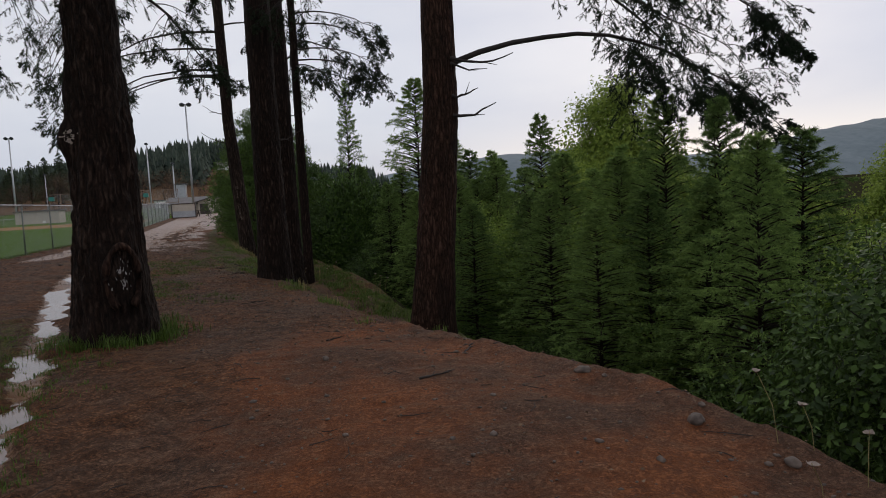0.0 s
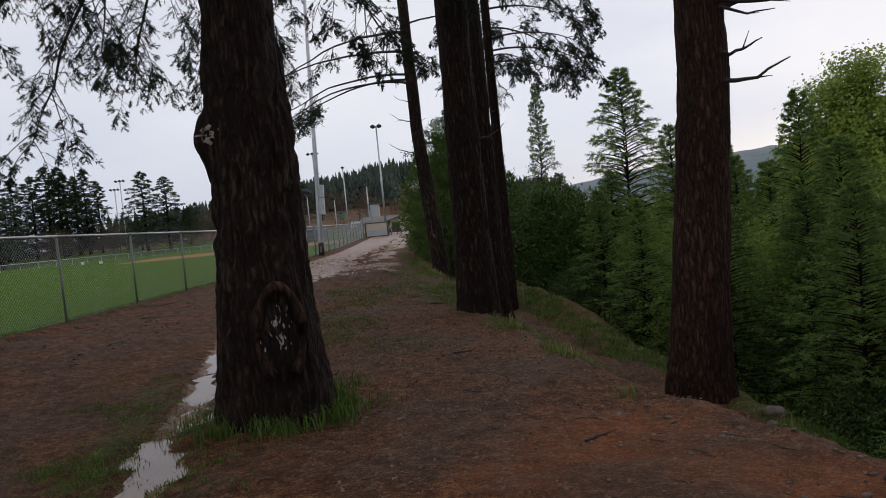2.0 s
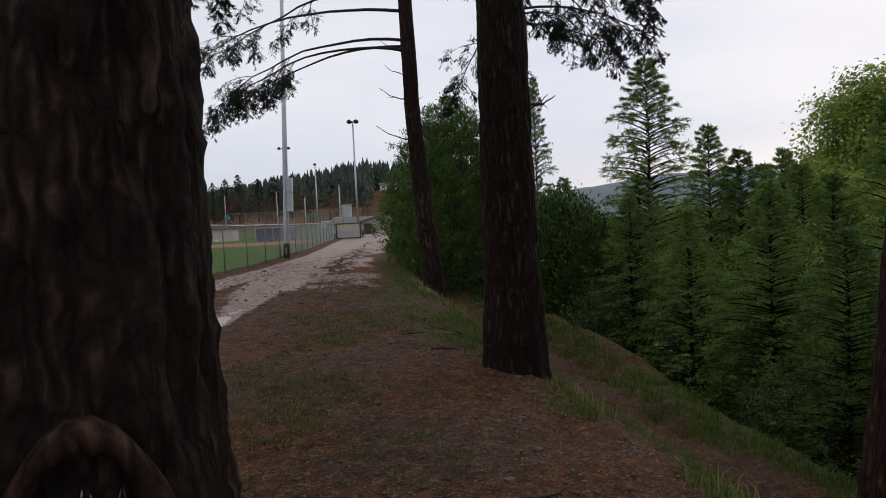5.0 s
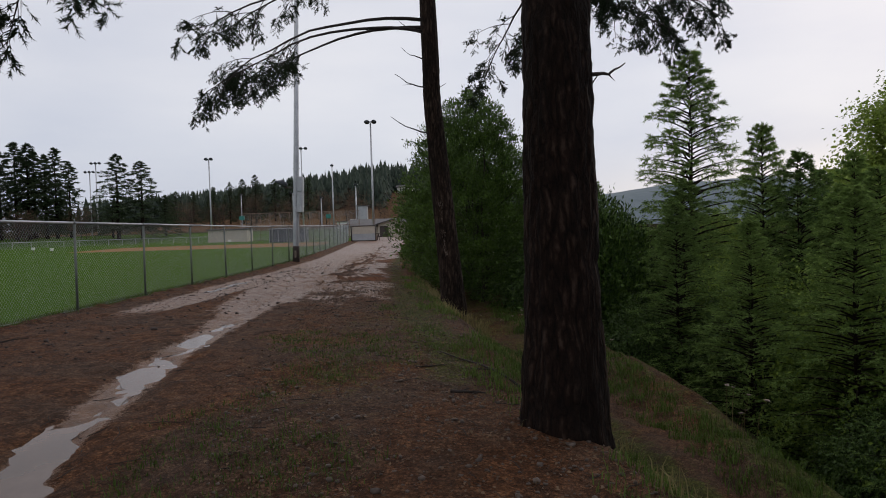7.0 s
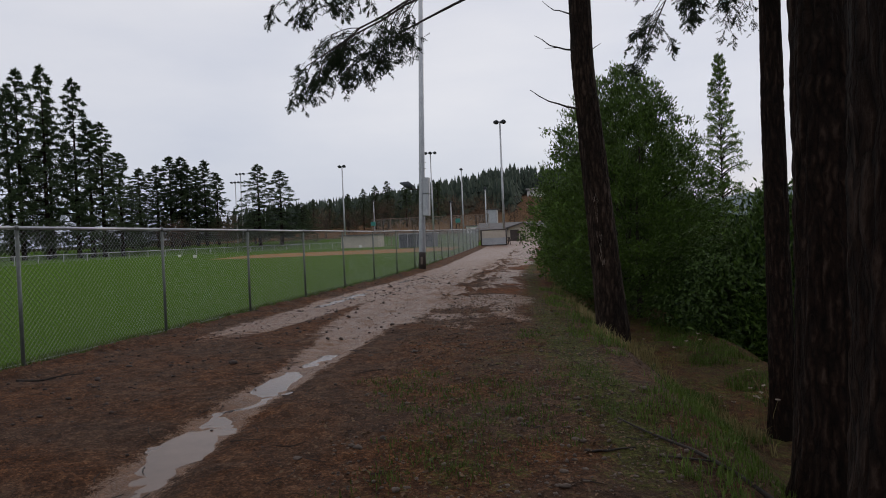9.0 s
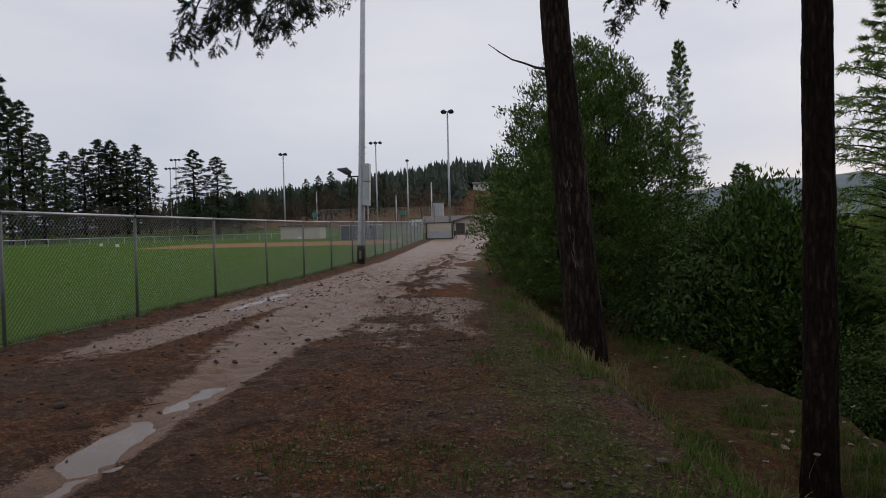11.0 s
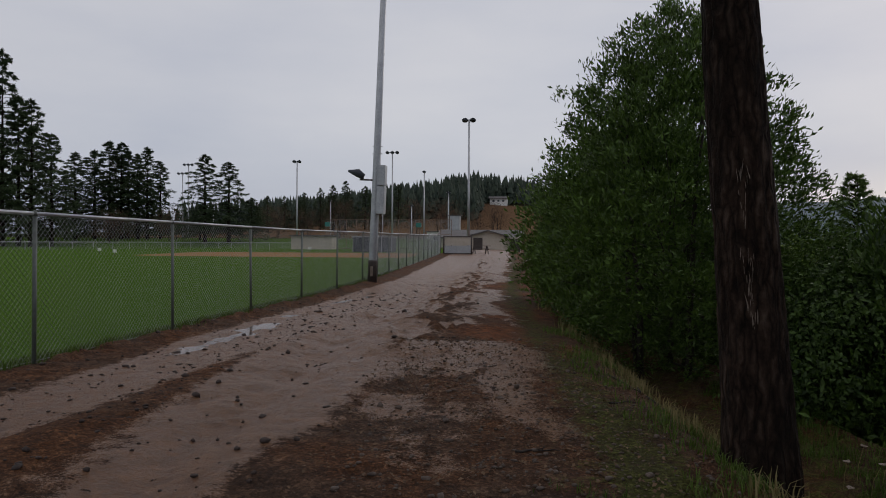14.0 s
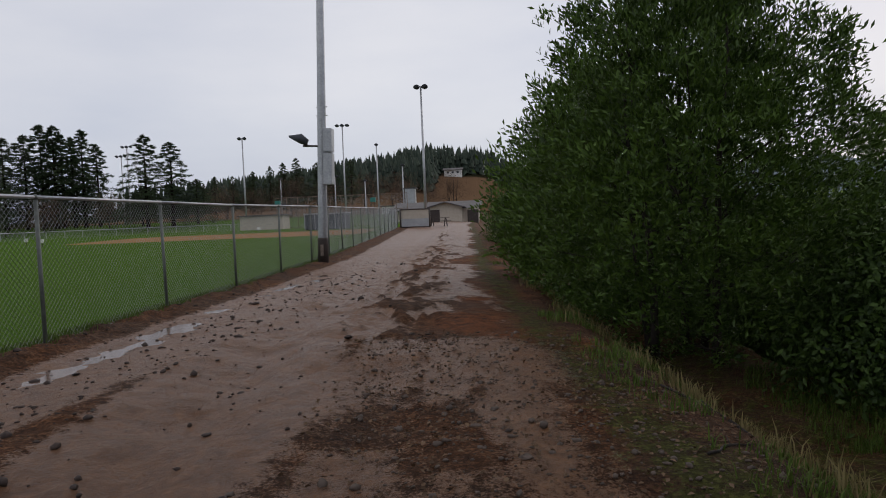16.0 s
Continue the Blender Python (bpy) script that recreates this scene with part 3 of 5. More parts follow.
def bough(start, way, length, rng, droop=0.35, rise=0.15, side_len=0.35, twigs=36):
    """Points of a limb and the twigs on it: returns limb points, P, D, L."""
    way = np.asarray(way, float)
    t = np.linspace(0, 1, 12)
    wig = np.cumsum(rng.normal(0, 0.035, (12, 3)), 0) * length * 0.25
    pts = np.asarray(start) + way * (t * length)[:, None] + wig * t[:, None]
    pts[:, 2] += length * (rise * t - (rise + droop) * t ** 2)
    u = np.sqrt(rng.uniform(0.06, 1.0, twigs))
    P = np.stack([np.interp(u, t, pts[:, k]) for k in range(3)], -1)
    tan = np.gradient(pts, axis=0)
    tan /= np.linalg.norm(tan, axis=1)[:, None]
    D = np.stack([np.interp(u, t, tan[:, k]) for k in range(3)], -1)
    sd = np.cross(D, [0, 0, 1.0])
    sd /= np.linalg.norm(sd, axis=1)[:, None] + 1e-9
    sign = rng.choice([-1, 1], twigs)[:, None]
    W = D * rng.uniform(0.35, 0.9, (twigs, 1)) + sd * sign * rng.uniform(0.4, 1.0, (twigs, 1))
    W[:, 2] += rng.normal(0, 0.28, twigs) - rng.uniform(0.0, 0.5, twigs)
    W /= np.linalg.norm(W, axis=1)[:, None]
    L = side_len * length * (0.35 + 0.65 * np.sin(np.pi * np.clip(u * 0.9 + 0.08, 0, 1))) * rng.uniform(0.5, 1.2, twigs)
    return pts, P, W, L


def conifer_crown(height, base, reach, rng, boughs=70, twigs=16, count=14, size=0.09, width=0.012, droop=0.3, power=0.8, bare=0.0, trunk_lean=(0, 0), rise=0.12, lift=0.25, hang=0.25, side=0.36):
    """All the boughs of a standing conifer: needles (V, F) and a Soup of limbs."""
    limbs, VV, FF, c = Soup(), [], [], 0
    for k in range(boughs):
        u = (k + rng.random()) / boughs
        z = base + (height - base) * u
        ln = reach * (1 - u) ** power * rng.uniform(0.55, 1.15) + 0.12
        if rng.random() < bare:
            ln *= 0.3
        az = k * 2.399 + rng.normal(0, 0.3)
        st = (trunk_lean[0] * z, trunk_lean[1] * z, z)
        up = lift * (0.3 + u)
        pts, P, D, L = bough(st, (math.cos(az), math.sin(az), up), ln, rng, droop * (1 - 0.6 * u), rise, side, twigs)
        limbs.tube(pts[::2], np.linspace(0.012 + 0.012 * ln, 0.004, 6), 4, False)
        V, F = blades(P, D, L, count, rng, width, 0.75, size, hang)
        VV.append(V), FF.append(F + c)
        c += len(V)
    lead = np.array([[trunk_lean[0] * height, trunk_lean[1] * height, height - 0.6]])
    V, F = blades(lead, np.array([[0, 0, 1.0]]), np.array([0.7]), 40, rng, width, 0.6, size)
    VV.append(V), FF.append(F + c)
    return np.concatenate(VV), np.concatenate(FF), limbs


def conifer(name, m, label, height, base, reach, seed, mat, radius=0.12, group="", **kw):
    rng = np.random.default_rng(seed)
    V, F, limbs = conifer_crown(height, base, reach, rng, **kw)
    t = thing(name, m, label, "conifer", group)
    s = Soup()
    z = np.linspace(-0.4, height - 0.1, 14)
    wx, wy = np.cumsum(rng.normal(0, 0.02, 14)), np.cumsum(rng.normal(0, 0.02, 14))
    wx, wy = wx * (z > 0.5), wy * (z > 0.5)
    s.tube(np.stack([wx * 0.6, wy * 0.6, z], -1), np.maximum(radius * (1 - z / height), 0.008), 9)
    part("trunk", s.mesh("trunk", M_BARK, True), t)
    tagged(part("branchwork", limbs.mesh("branchwork", M_BARK, True), t), kind="stuff")
    part("crown", fast_mesh("crown", V, F, mat), t)
    return t


def leaves(P, N, size, rng, ratio=0.42, upright=False):
    """Folded leaves at P facing roughly N: two triangles each side of the rib."""
    T = len(P)
    r = rng.normal(size=(T, 3))
    D = np.cross(N, r)
    D /= np.linalg.norm(D, axis=1)[:, None] + 1e-9
    if upright:
        D = D * 0.55 + N * 0.55
        D[:, 2] += 0.45
        D /= np.linalg.norm(D, axis=1)[:, None] + 1e-9
        N = np.cross(np.cross(D, N + 0.3 * r), D)
        N /= np.linalg.norm(N, axis=1)[:, None] + 1e-9
    else:
        D = D * 0.8 + N * 0.35
        D[:, 2] -= 0.15
    S = np.cross(N, D)
    S /= np.linalg.norm(S, axis=1)[:, None] + 1e-9
    ln = (size * rng.uniform(0.6, 1.25, T))[:, None]
    w = ln * ratio * 0.5
    mid = P + D * ln * 0.5
    lift = N * w * 0.45
    V = np.stack([P, mid + S * w + lift, P + D * ln, mid - S * w + lift], 1).reshape(-1, 3)
    i = np.arange(T)[:, None] * 4
    F = np.concatenate([i + np.array([[0, 1, 2]]), i + np.array([[0, 2, 3]])])
    return V, F


def broadleaf(name, m, label, height, width, seed, mat, clusters=260, per=40, size=0.1, spread=0.28, base=0.1, trunk_r=0.08, stems=4, group="", ratio=0.42, shell=0.45, egg=0.45, upright=False):
    rng = np.random.default_rng(seed)
    d = rng.normal(size=(clusters, 3))
    d /= np.linalg.norm(d, axis=1)[:, None]
    rad = rng.random(clusters) ** shell
    lump = 1 + 0.18 * np.sin(3 * np.arctan2(d[:, 1], d[:, 0]) + seed) * np.cos(4 * d[:, 2] + seed) + rng.normal(0, 0.05, clusters)
    hh = (height - base) / 2
    C = d * (rad * lump)[:, None] * np.array([width / 2, width / 2, hh])
    taper = 1 - egg * np.clip(C[:, 2] / hh, -0.2, 1)
    C[:, :2] *= taper[:, None]
    C[:, 2] += base + hh
    t = thing(name, m, label, "tree", group)
    s = Soup()
    tips = rng.choice(clusters, min(clusters, 46), replace=False)
    for k in range(stems):
        a = k * 2.4 + rng.random()
        foot = np.array([0.12 * width * math.cos(a) * (stems > 1), 0.12 * width * math.sin(a) * (stems > 1), -0.3])
        head = np.array([0.2 * width * math.cos(a) * (stems > 1), 0.2 * width * math.sin(a) * (stems > 1), height * 0.75])
        u = np.linspace(0, 1, 8)[:, None]
        P = foot + (head - foot) * u + np.cumsum(rng.normal(0, 0.03, (8, 3)), 0)
        s.tube(P, np.linspace(trunk_r, trunk_r * 0.25, 8), 7)
    tw = s
    for k in tips:
        z0 = max(0.2, C[k, 2] * rng.uniform(0.45, 0.8))
        a = np.array([C[k, 0] * 0.15, C[k, 1] * 0.15, z0])
        mid = (a + C[k]) / 2 + rng.normal(0, 0.08, 3)
        tw.tube([a, mid, C[k] * 1.02], [trunk_r * 0.35, trunk_r * 0.2, 0.006], 5, False)
    part("trunk", tw.mesh("trunk", M_DEAD, True), t)
    P = np.repeat(C, per, 0) + rng.normal(0, spread, (clusters * per, 3)) * np.array([1, 1, 0.8])
    N = np.repeat(d, per, 0) + rng.normal(0, 0.55, (clusters * per, 3)) + np.array([0, 0, 0.35])
    N /= np.linalg.norm(N, axis=1)[:, None]
    V, F = leaves(P, N, size, rng, ratio, upright)
    part("crown", fast_mesh("crown", V, F, mat), t)
    return t


def limb_set(parent, specs, seed, needles, branches=11, count=38, size=0.036, width=0.0034, droop=0.25, rise=0.1, side=0.24, sub=9):
    """Living boughs of a big fir. specs: start, way, length, foliage begins at that share of the length.
    Limb, branches, branchlets, twigs and needles, each finer than the one that carries it."""
    rng = np.random.default_rng(seed)
    for start, way, length, begin in specs:
        w = np.asarray(way, float)
        w = w / np.linalg.norm(w)
        pts, P, D, L = bough(start, w, length, rng, droop, rise, side, branches)
        limb = Soup()
        limb.tube(pts, np.linspace(0.014 + 0.006 * length, 0.008, len(pts)), 6)
        keep = np.linalg.norm(P - np.asarray(start), axis=1) > begin * length
        P, D, L = np.vstack([P[keep], pts[-3:-2]]), np.vstack([D[keep], w[None]]), np.append(L[keep], 0.2 * length)
        aP, aD, aL = [], [], []
        for a, b, c in zip(P, D, L):
            c = max(c, 0.5)
            q, bp, bd, bl = bough(a, b, c, rng, rng.uniform(0.2, 0.6), 0.12, 0.40, sub)
            limb.tube(q[::2], np.linspace(0.010, 0.003, 6), 4, False)
            for e, f, g in zip(bp, bd, bl):
                f = f + rng.normal(0, 0.35, 3)
                f = f / np.linalg.norm(f)
                r, tp, td, tl = bough(e, f, max(g, 0.14), rng, rng.uniform(0.1, 0.7), 0.1, 0.5, 6)
                limb.tube(r[::4], [0.004, 0.003, 0.0015], 3, False)
                aP.append(tp), aD.append(td), aL.append(np.clip(tl * 1.6, 0.08, 0.22))
        V, F = blades(np.concatenate(aP), np.concatenate(aD), np.concatenate(aL), count, rng, width, 0.7, size, 0.05)
        lb = part("limb", limb.mesh("limb", M_DEAD, True), parent)
        part("needles", fast_mesh("needles", V, F, needles), lb)


def stub(parent, start, end, r=0.03, seed=0, fork=True):
    rng = np.random.default_rng(seed)
    a, b = np.array(start, float), np.array(end, float)
    u = np.linspace(0, 1, 7)
    P = a + (b - a) * u[:, None]
    P[:, 2] += -0.10 * np.linalg.norm(b - a) * np.sin(np.pi * u) + rng.normal(0, 0.012, 7)
    s = Soup()
    s.tube(P, r * (1 - 0.75 * u), 7)
    if fork:
        c = P[3]
        s.tube([c, c + (b - a) * 0.18 + rng.normal(0, 0.06, 3)], [r * 0.4, r * 0.12], 5)
    part("dead_branch", s.mesh("dead_branch", M_DEAD, True), parent)


def big_fir(x, y, z, label, height, stops, **kw):
    t = thing("fir_tree", pose(x, y, z), label, "conifer")
    part("trunk", trunk_mesh(height, stops, **kw), t)
    return t


# ---- the big firs beside the track ----
fir_a = big_fir(0.16, 4.8, -0.36, "massive dark fir with a burl and scarred base beside the puddle", 17,
                [(-0.5, 0.50), (0.3, 0.485), (1.0, 0.455), (2.0, 0.40), (2.7, 0.38), (3.7, 0.335), (6, 0.30), (17, 0.05)],
                seed=4, groove=0.075, flare=0.2, lump=0.15, sides=96, burl=[(radians(205), 2.68, 0.42, 0.10), (radians(285), 0.85, 0.5, 0.07), (radians(300), 2.9, 0.4, 0.05)])
limb_set(fir_a, [((0, 0, 5.2), (-1, 0.3, -0.05), 4.6, 0.25), ((0, 0, 5.6), (-0.9, -0.5, 0.0), 4.8, 0.25), ((0, 0, 6.1), (-0.7, 0.75, 0.0), 4.8, 0.25),
                 ((0, 0, 5.0), (-0.35, 1, -0.05), 4.2, 0.3), ((0, 0, 6.6), (-1, 0.05, 0.05), 5.2, 0.2), ((0, 0, 4.9), (0.5, 1, 0.0), 3.2, 0.35),
                 ((0, 0, 7.0), (0.3, 1, 0.05), 4.2, 0.2), ((0, 0, 5.9), (-0.6, 0.9, -0.05), 5.2, 0.3), ((0, 0, 7.4), (-0.5, -0.9, 0.05), 4.5, 0.2), ((0, 0, 5.4), (-0.8, 0.6, 0.0), 5.4, 0.3), ((0, 0, 5.7), (-1, -0.1, 0.0), 5.6, 0.3), ((0, 0, 6.3), (-0.95, 0.4, 0.0), 5.8, 0.3), ((0, 0, 6.0), (-0.2, 1, 0.0), 4.6, 0.3), ((0, 0, 6.9), (-0.8, -0.3, 0.05), 5.6, 0.25)], 11, M_FIR, branches=15, droop=0.30, side=0.24)

fir_b = big_fir(5.33, 8.0, -1.3, "red-barked fir with dead branch stubs on the lower path", 18,
                [(-0.5, 0.46), (0.4, 0.425), (1.5, 0.385), (3.5, 0.355), (6, 0.315), (18, 0.05)], seed=9, mat=M_BARK_RED, groove=0.028, flare=0.12, lean=(0.09, 0.0))
for n_, (z_, dx_, dz_, r_) in enumerate([(5.25, 1.25, 0.06, 0.035), (5.15, 0.7, -0.12, 0.025), (4.15, 0.85, 0.22, 0.035), (4.52, 0.5, 0.16, 0.03), (6.7, 0.4, -0.35, 0.025)]):
    stub(fir_b, (0.55, -0.35, z_), (0.55 + dx_, -0.45, z_ + dz_), r_, n_)
limb_set(fir_b, [((0.5, 0.0, 5.15), (1, 0.05, 0.42), 8.8, 0.36), ((0.5, -0.2, 6.5), (1, 0.2, 0.36), 8.4, 0.3), ((0.5, -0.2, 7.2), (1, -0.15, 0.3), 7.6, 0.3)], 21, M_FIR, branches=34, count=34, size=0.045, width=0.006, droop=0.55, rise=0.05, side=0.17, sub=14)
limb_set(fir_b, [((0.2, 0, 7.0), (1, -0.2, 0.1), 6.0, 0.3), ((0, 0, 7.6), (-0.8, 0.6, 0.1), 4.0, 0.3)], 22, M_FIR, droop=0.4)

fir_c = big_fir(2.32, 10.5, -0.5, "tall furrowed fir at the edge of the bank", 18,
                [(-0.5, 0.42), (0.5, 0.36), (1.5, 0.315), (3, 0.298), (6, 0.27), (18, 0.05)], seed=14, groove=0.034, flare=0.22, lean=(0.0, 0))
stub(fir_c, (0.3, 0, 3.25), (0.62, 0.1, 3.35), 0.02, 31)
fir_d = big_fir(2.78, 13.15, -0.8, "fir standing close behind another on the bank", 18,
                [(-0.5, 0.33), (0.5, 0.27), (1.5, 0.235), (3, 0.22), (6, 0.20), (18, 0.05)], seed=17, groove=0.03, flare=0.2)
stub(fir_d, (0.18, -0.05, 3.9), (0.5, -0.2, 4.1), 0.018, 33)
stub(fir_d, (-0.18, -0.05, 4.6), (-0.45, -0.2, 4.8), 0.016, 34)
stub(fir_d, (0.18, 0.0, 4.4), (0.42, 0.1, 4.45), 0.014, 35, False)
fir_e = big_fir(3.33, 16.55, -1.2, "slender dark fir behind the bank pair", 17,
                [(-0.5, 0.19), (0.5, 0.15), (3, 0.13), (6, 0.12), (17, 0.04)], seed=19, groove=0.02, flare=0.1, lean=(0.0, 0))
limb_set(fir_e, [((0, 0, 6.9), (1, -0.1, 0.0), 2.8, 0.2), ((0, 0, 7.2), (0.9, -0.5, 0.05), 2.6, 0.2), ((0, 0, 7.5), (0.8, 0.5, 0.05), 2.6, 0.2), ((0, 0, 6.7), (0.4, -0.9, 0.0), 1.9, 0.2),
                 ((0, 0, 8.0), (1, 0.15, 0.05), 2.9, 0.2), ((0, 0, 7.1), (-0.25, 1, 0.0), 3.6, 0.3), ((0, 0, 7.5), (-0.05, 1, 0.0), 3.8, 0.3), ((0, 0, 7.9), (-0.6, -0.6, 0.0), 1.5, 0.25), ((0, 0, 8.3), (0.9, -0.3, 0.05), 2.7, 0.2), ((0, 0, 6.6), (0.95, 0.3, 0.0), 2.3, 0.2)], 25, M_FIR, branches=13, droop=0.3, side=0.28)
fir_f = big_fir(1.43, 19.15, -0.12, "leaning fir with a torn pale scar on its trunk", 17,
                [(-0.5, 0.275), (0.3, 0.25), (1.2, 0.225), (4, 0.19), (8, 0.155), (17, 0.04)], seed=23, mat=M_BARK_GREY, groove=0.022, flare=0.12, lean=(-0.077, 0.0))
for n_, (z_, dx_, dz_, r_) in enumerate([(3.6, -0.93, 0.36, 0.022), (4.55, -0.75, 0.3, 0.02), (5.15, -0.55, 0.25, 0.016), (3.8, 0.28, 0.1, 0.014), (4.5, 0.32, 0.12, 0.014), (5.7, -0.6, 0.3, 0.016)]):
    sx_ = -0.077 * z_
    stub(fir_f, (sx_, -0.1, z_), (sx_ + dx_, -0.15, z_ + dz_), r_, 40 + n_, n_ == 1)
limb_set(fir_f, [((-0.42, 0, 5.75), (-0.92, -0.36, 0.04), 4.3, 0.55), ((-0.42, 0, 6.0), (-0.97, -0.1, 0.04), 4.5, 0.52), ((-0.42, 0, 5.85), (-0.94, 0.2, 0.04), 4.2, 0.55)], 27, M_FIR, branches=18, droop=0.34, rise=0.08, side=0.19)
limb_set(fir_f, [((-0.44, 0, 6.7), (-0.95, -0.25, 0.02), 4.8, 0.5), ((-0.46, 0, 7.3), (-0.92, 0.2, 0.02), 5.0, 0.45)], 29, M_FIR, branches=14, droop=0.24, rise=0.03, side=0.18)
limb_set(fir_f, [((-0.38, 0, 7.5), (0.9, -0.5, 0.0), 3.0, 0.3)], 28, M_FIR)


# ---- light pole ----
def flood_pole(x, y):
    z = top(x, y)
    p = thing("light_pole", pose(x, y, z, 0, 2.1, 0), "tall grey tapered light pole with cabinets and a floodlight", "light pole")
    s = Soup()
    s.tube([(0, 0, -0.3), (0, 0, 0.75), (0, 0, 5), (0, 0, 20)], [0.15, 0.145, 0.125, 0.07], 20)
    part("pole", s.mesh("pole", M_STEEL, True), p)
    s = Soup()
    s.tube([(0, 0, -0.1), (0, 0, 0.7), (0, 0, 0.76)], [0.165, 0.16, 0.15], 20)
    part("sleeve", s.mesh("sleeve", M_DARK, True), p, "dark rusty base sleeve")
    s = Soup()
    s.box((-0.04, -0.176, 0.22), (0.05, -0.152, 0.55), 0.004)
    part("hand_hole_cover", s.mesh("hand_hole_cover", M_SCAR), p)
    for z0, z1 in ((2.35, 3.28), (3.31, 4.0)):
        s = Soup()
        s.box((0.10, -0.30, z0), (0.36, 0.08, z1), 0.012)
        part("cabinet", s.mesh("cabinet", M_STEEL), p)
    s = Soup()
    s.tube([(-0.1, -0.05, 3.5), (-0.55, -0.1, 3.5)], 0.03, 8)
    s.tube([(-0.42, -0.1, 3.48), (-0.46, -0.1, 3.66)], 0.03, 8)
    part("bracket", s.mesh("bracket", M_DARK, True), p)
    s = Soup()
    s.tube([(-0.42, -0.1, 3.60), (-0.62, -0.12, 3.72), (-0.95, -0.18, 3.78)], [0.10, 0.15, 0.03], 10)
    part("floodlight", s.mesh("floodlight", M_SLATE, True), p)
    s = Soup()
    s.tube([(-0.16, 0, 4.4), (0.2, -0.1, 4.4)], 0.015, 6)
    bolt_d = s.mesh("step_bolt", M_STEEL)
    for dz in (0, 0.25):
        part("step_bolt", bolt_d, p).location = (0, 0, dz)
    return p


flood_pole(-5.79, 36.66)


def far_lamp(x, y, z, h, heads, r=0.16):
    p = thing("field_light", pose(x, y, z), "slender steel ball-field light mast", "light pole", "field lights")
    s = Soup()
    s.tube([(0, 0, -2), (0, 0, h)], [r, r * 0.55], 10)
    part("mast", s.mesh("mast", M_STEEL, True), p)
    s = Soup()
    s.tube([(-0.55 * heads / 2 - 0.1, 0, h), (0.55 * heads / 2 + 0.1, 0, h)], 0.05, 6)
    part("crossarm", s.mesh("crossarm", M_STEEL), p)
    for k in range(heads):
        cx = (k - (heads - 1) / 2) * 0.8
        s = Soup()
        s.tube([(cx, 0, h + 0.18), (cx, -0.06, h + 0.05), (cx, -0.16, h - 0.08)], [0.07, 0.22, 0.33], 10)
        part("lamp_head", s.mesh("lamp_head", M_SLATE, True), p)
    return p


for fx_, fy_, fh_, fn_ in [(-7.0, 83.6, 13.6, 2), (-37.3, 117, 13.6, 2), (-23.1, 122, 15.5, 3), (-20, 135, 13.7, 1), (-14.7, 128, 9.4, 1), (-67.7, 140, 16.0, 3), (-70, 142, 14.5, 3), (-65.5, 146, 9.5, 2), (-31, 150, 9.5, 2), (-25, 150, 8.4, 1), (-45, 160, 10, 1)]:
    far_lamp(fx_, fy_, float(level(np.array(fx_), np.array(fy_))), fh_, fn_)


# ---- house and ball-field buildings ----
def house():
    h = thing("storage_building", pose(-6.8, 110, 0.1), "beige gabled park building with a grey roof", "building")
    s = Soup()
    s.add([(-2.3, 0, 0), (2.3, 0, 0), (2.3, 0, 2.3), (0, 0, 2.95), (-2.3, 0, 2.3), (-2.3, 9, 0), (2.3, 9, 0), (2.3, 9, 2.3), (0, 9, 2.95), (-2.3, 9, 2.3)],
          [(0, 1, 2, 3, 4), (9, 8, 7, 6, 5), (0, 5, 6, 1), (1, 6, 7, 2), (4, 9, 5, 0), (2, 7, 8, 3), (3, 8, 9, 4)])
    s.box((2.3, 1.5, 0), (4.6, 9, 2.1))
    s.box((-7.5, 4, 0), (-2.3, 9, 2.1))
    part("wall", s.mesh("wall", M_PALE), h)
    s = Soup()
    for sg in (-1, 1):
        s.add([(0, -0.6, 3.10), (sg * 2.9, -0.6, 2.28), (sg * 2.9, 9.5, 2.28), (0, 9.5, 3.10), (0, -0.6, 2.96), (sg * 2.9, -0.6, 2.14), (sg * 2.9, 9.5, 2.14), (0, 9.5, 2.96)],
              [(0, 1, 2, 3), (4, 7, 6, 5), (0, 4, 5, 1), (1, 5, 6, 2), (2, 6, 7, 3)])
    s.add([(-8, 3.2, 2.1), (5.0, 3.2, 2.1), (5.0, 9.3, 3.3), (-8, 9.3, 3.3), (-8, 3.2, 1.95), (5.0, 3.2, 1.95), (5.0, 9.3, 3.15), (-8, 9.3, 3.15)],
          [(0, 1, 2, 3), (4, 7, 6, 5), (0, 4, 5, 1), (1, 5, 6, 2), (0, 3, 7, 4)])
    part("roof", s.mesh("roof", M_ROOF), h)
    # dark panel on the wall, standing in for the shaded porch recess
    s = Soup()
    s.box((-2.05, -0.06, 0), (-0.75, -0.003, 2.0), 0.02)
    part("door", s.mesh("door", M_DARK), h)
    s = Soup()
    s.box((3.0, 1.38, 0), (4.5, 1.48, 1.9), 0.02)
    part("gate_door", s.mesh("gate_door", M_DARK), h)


house()


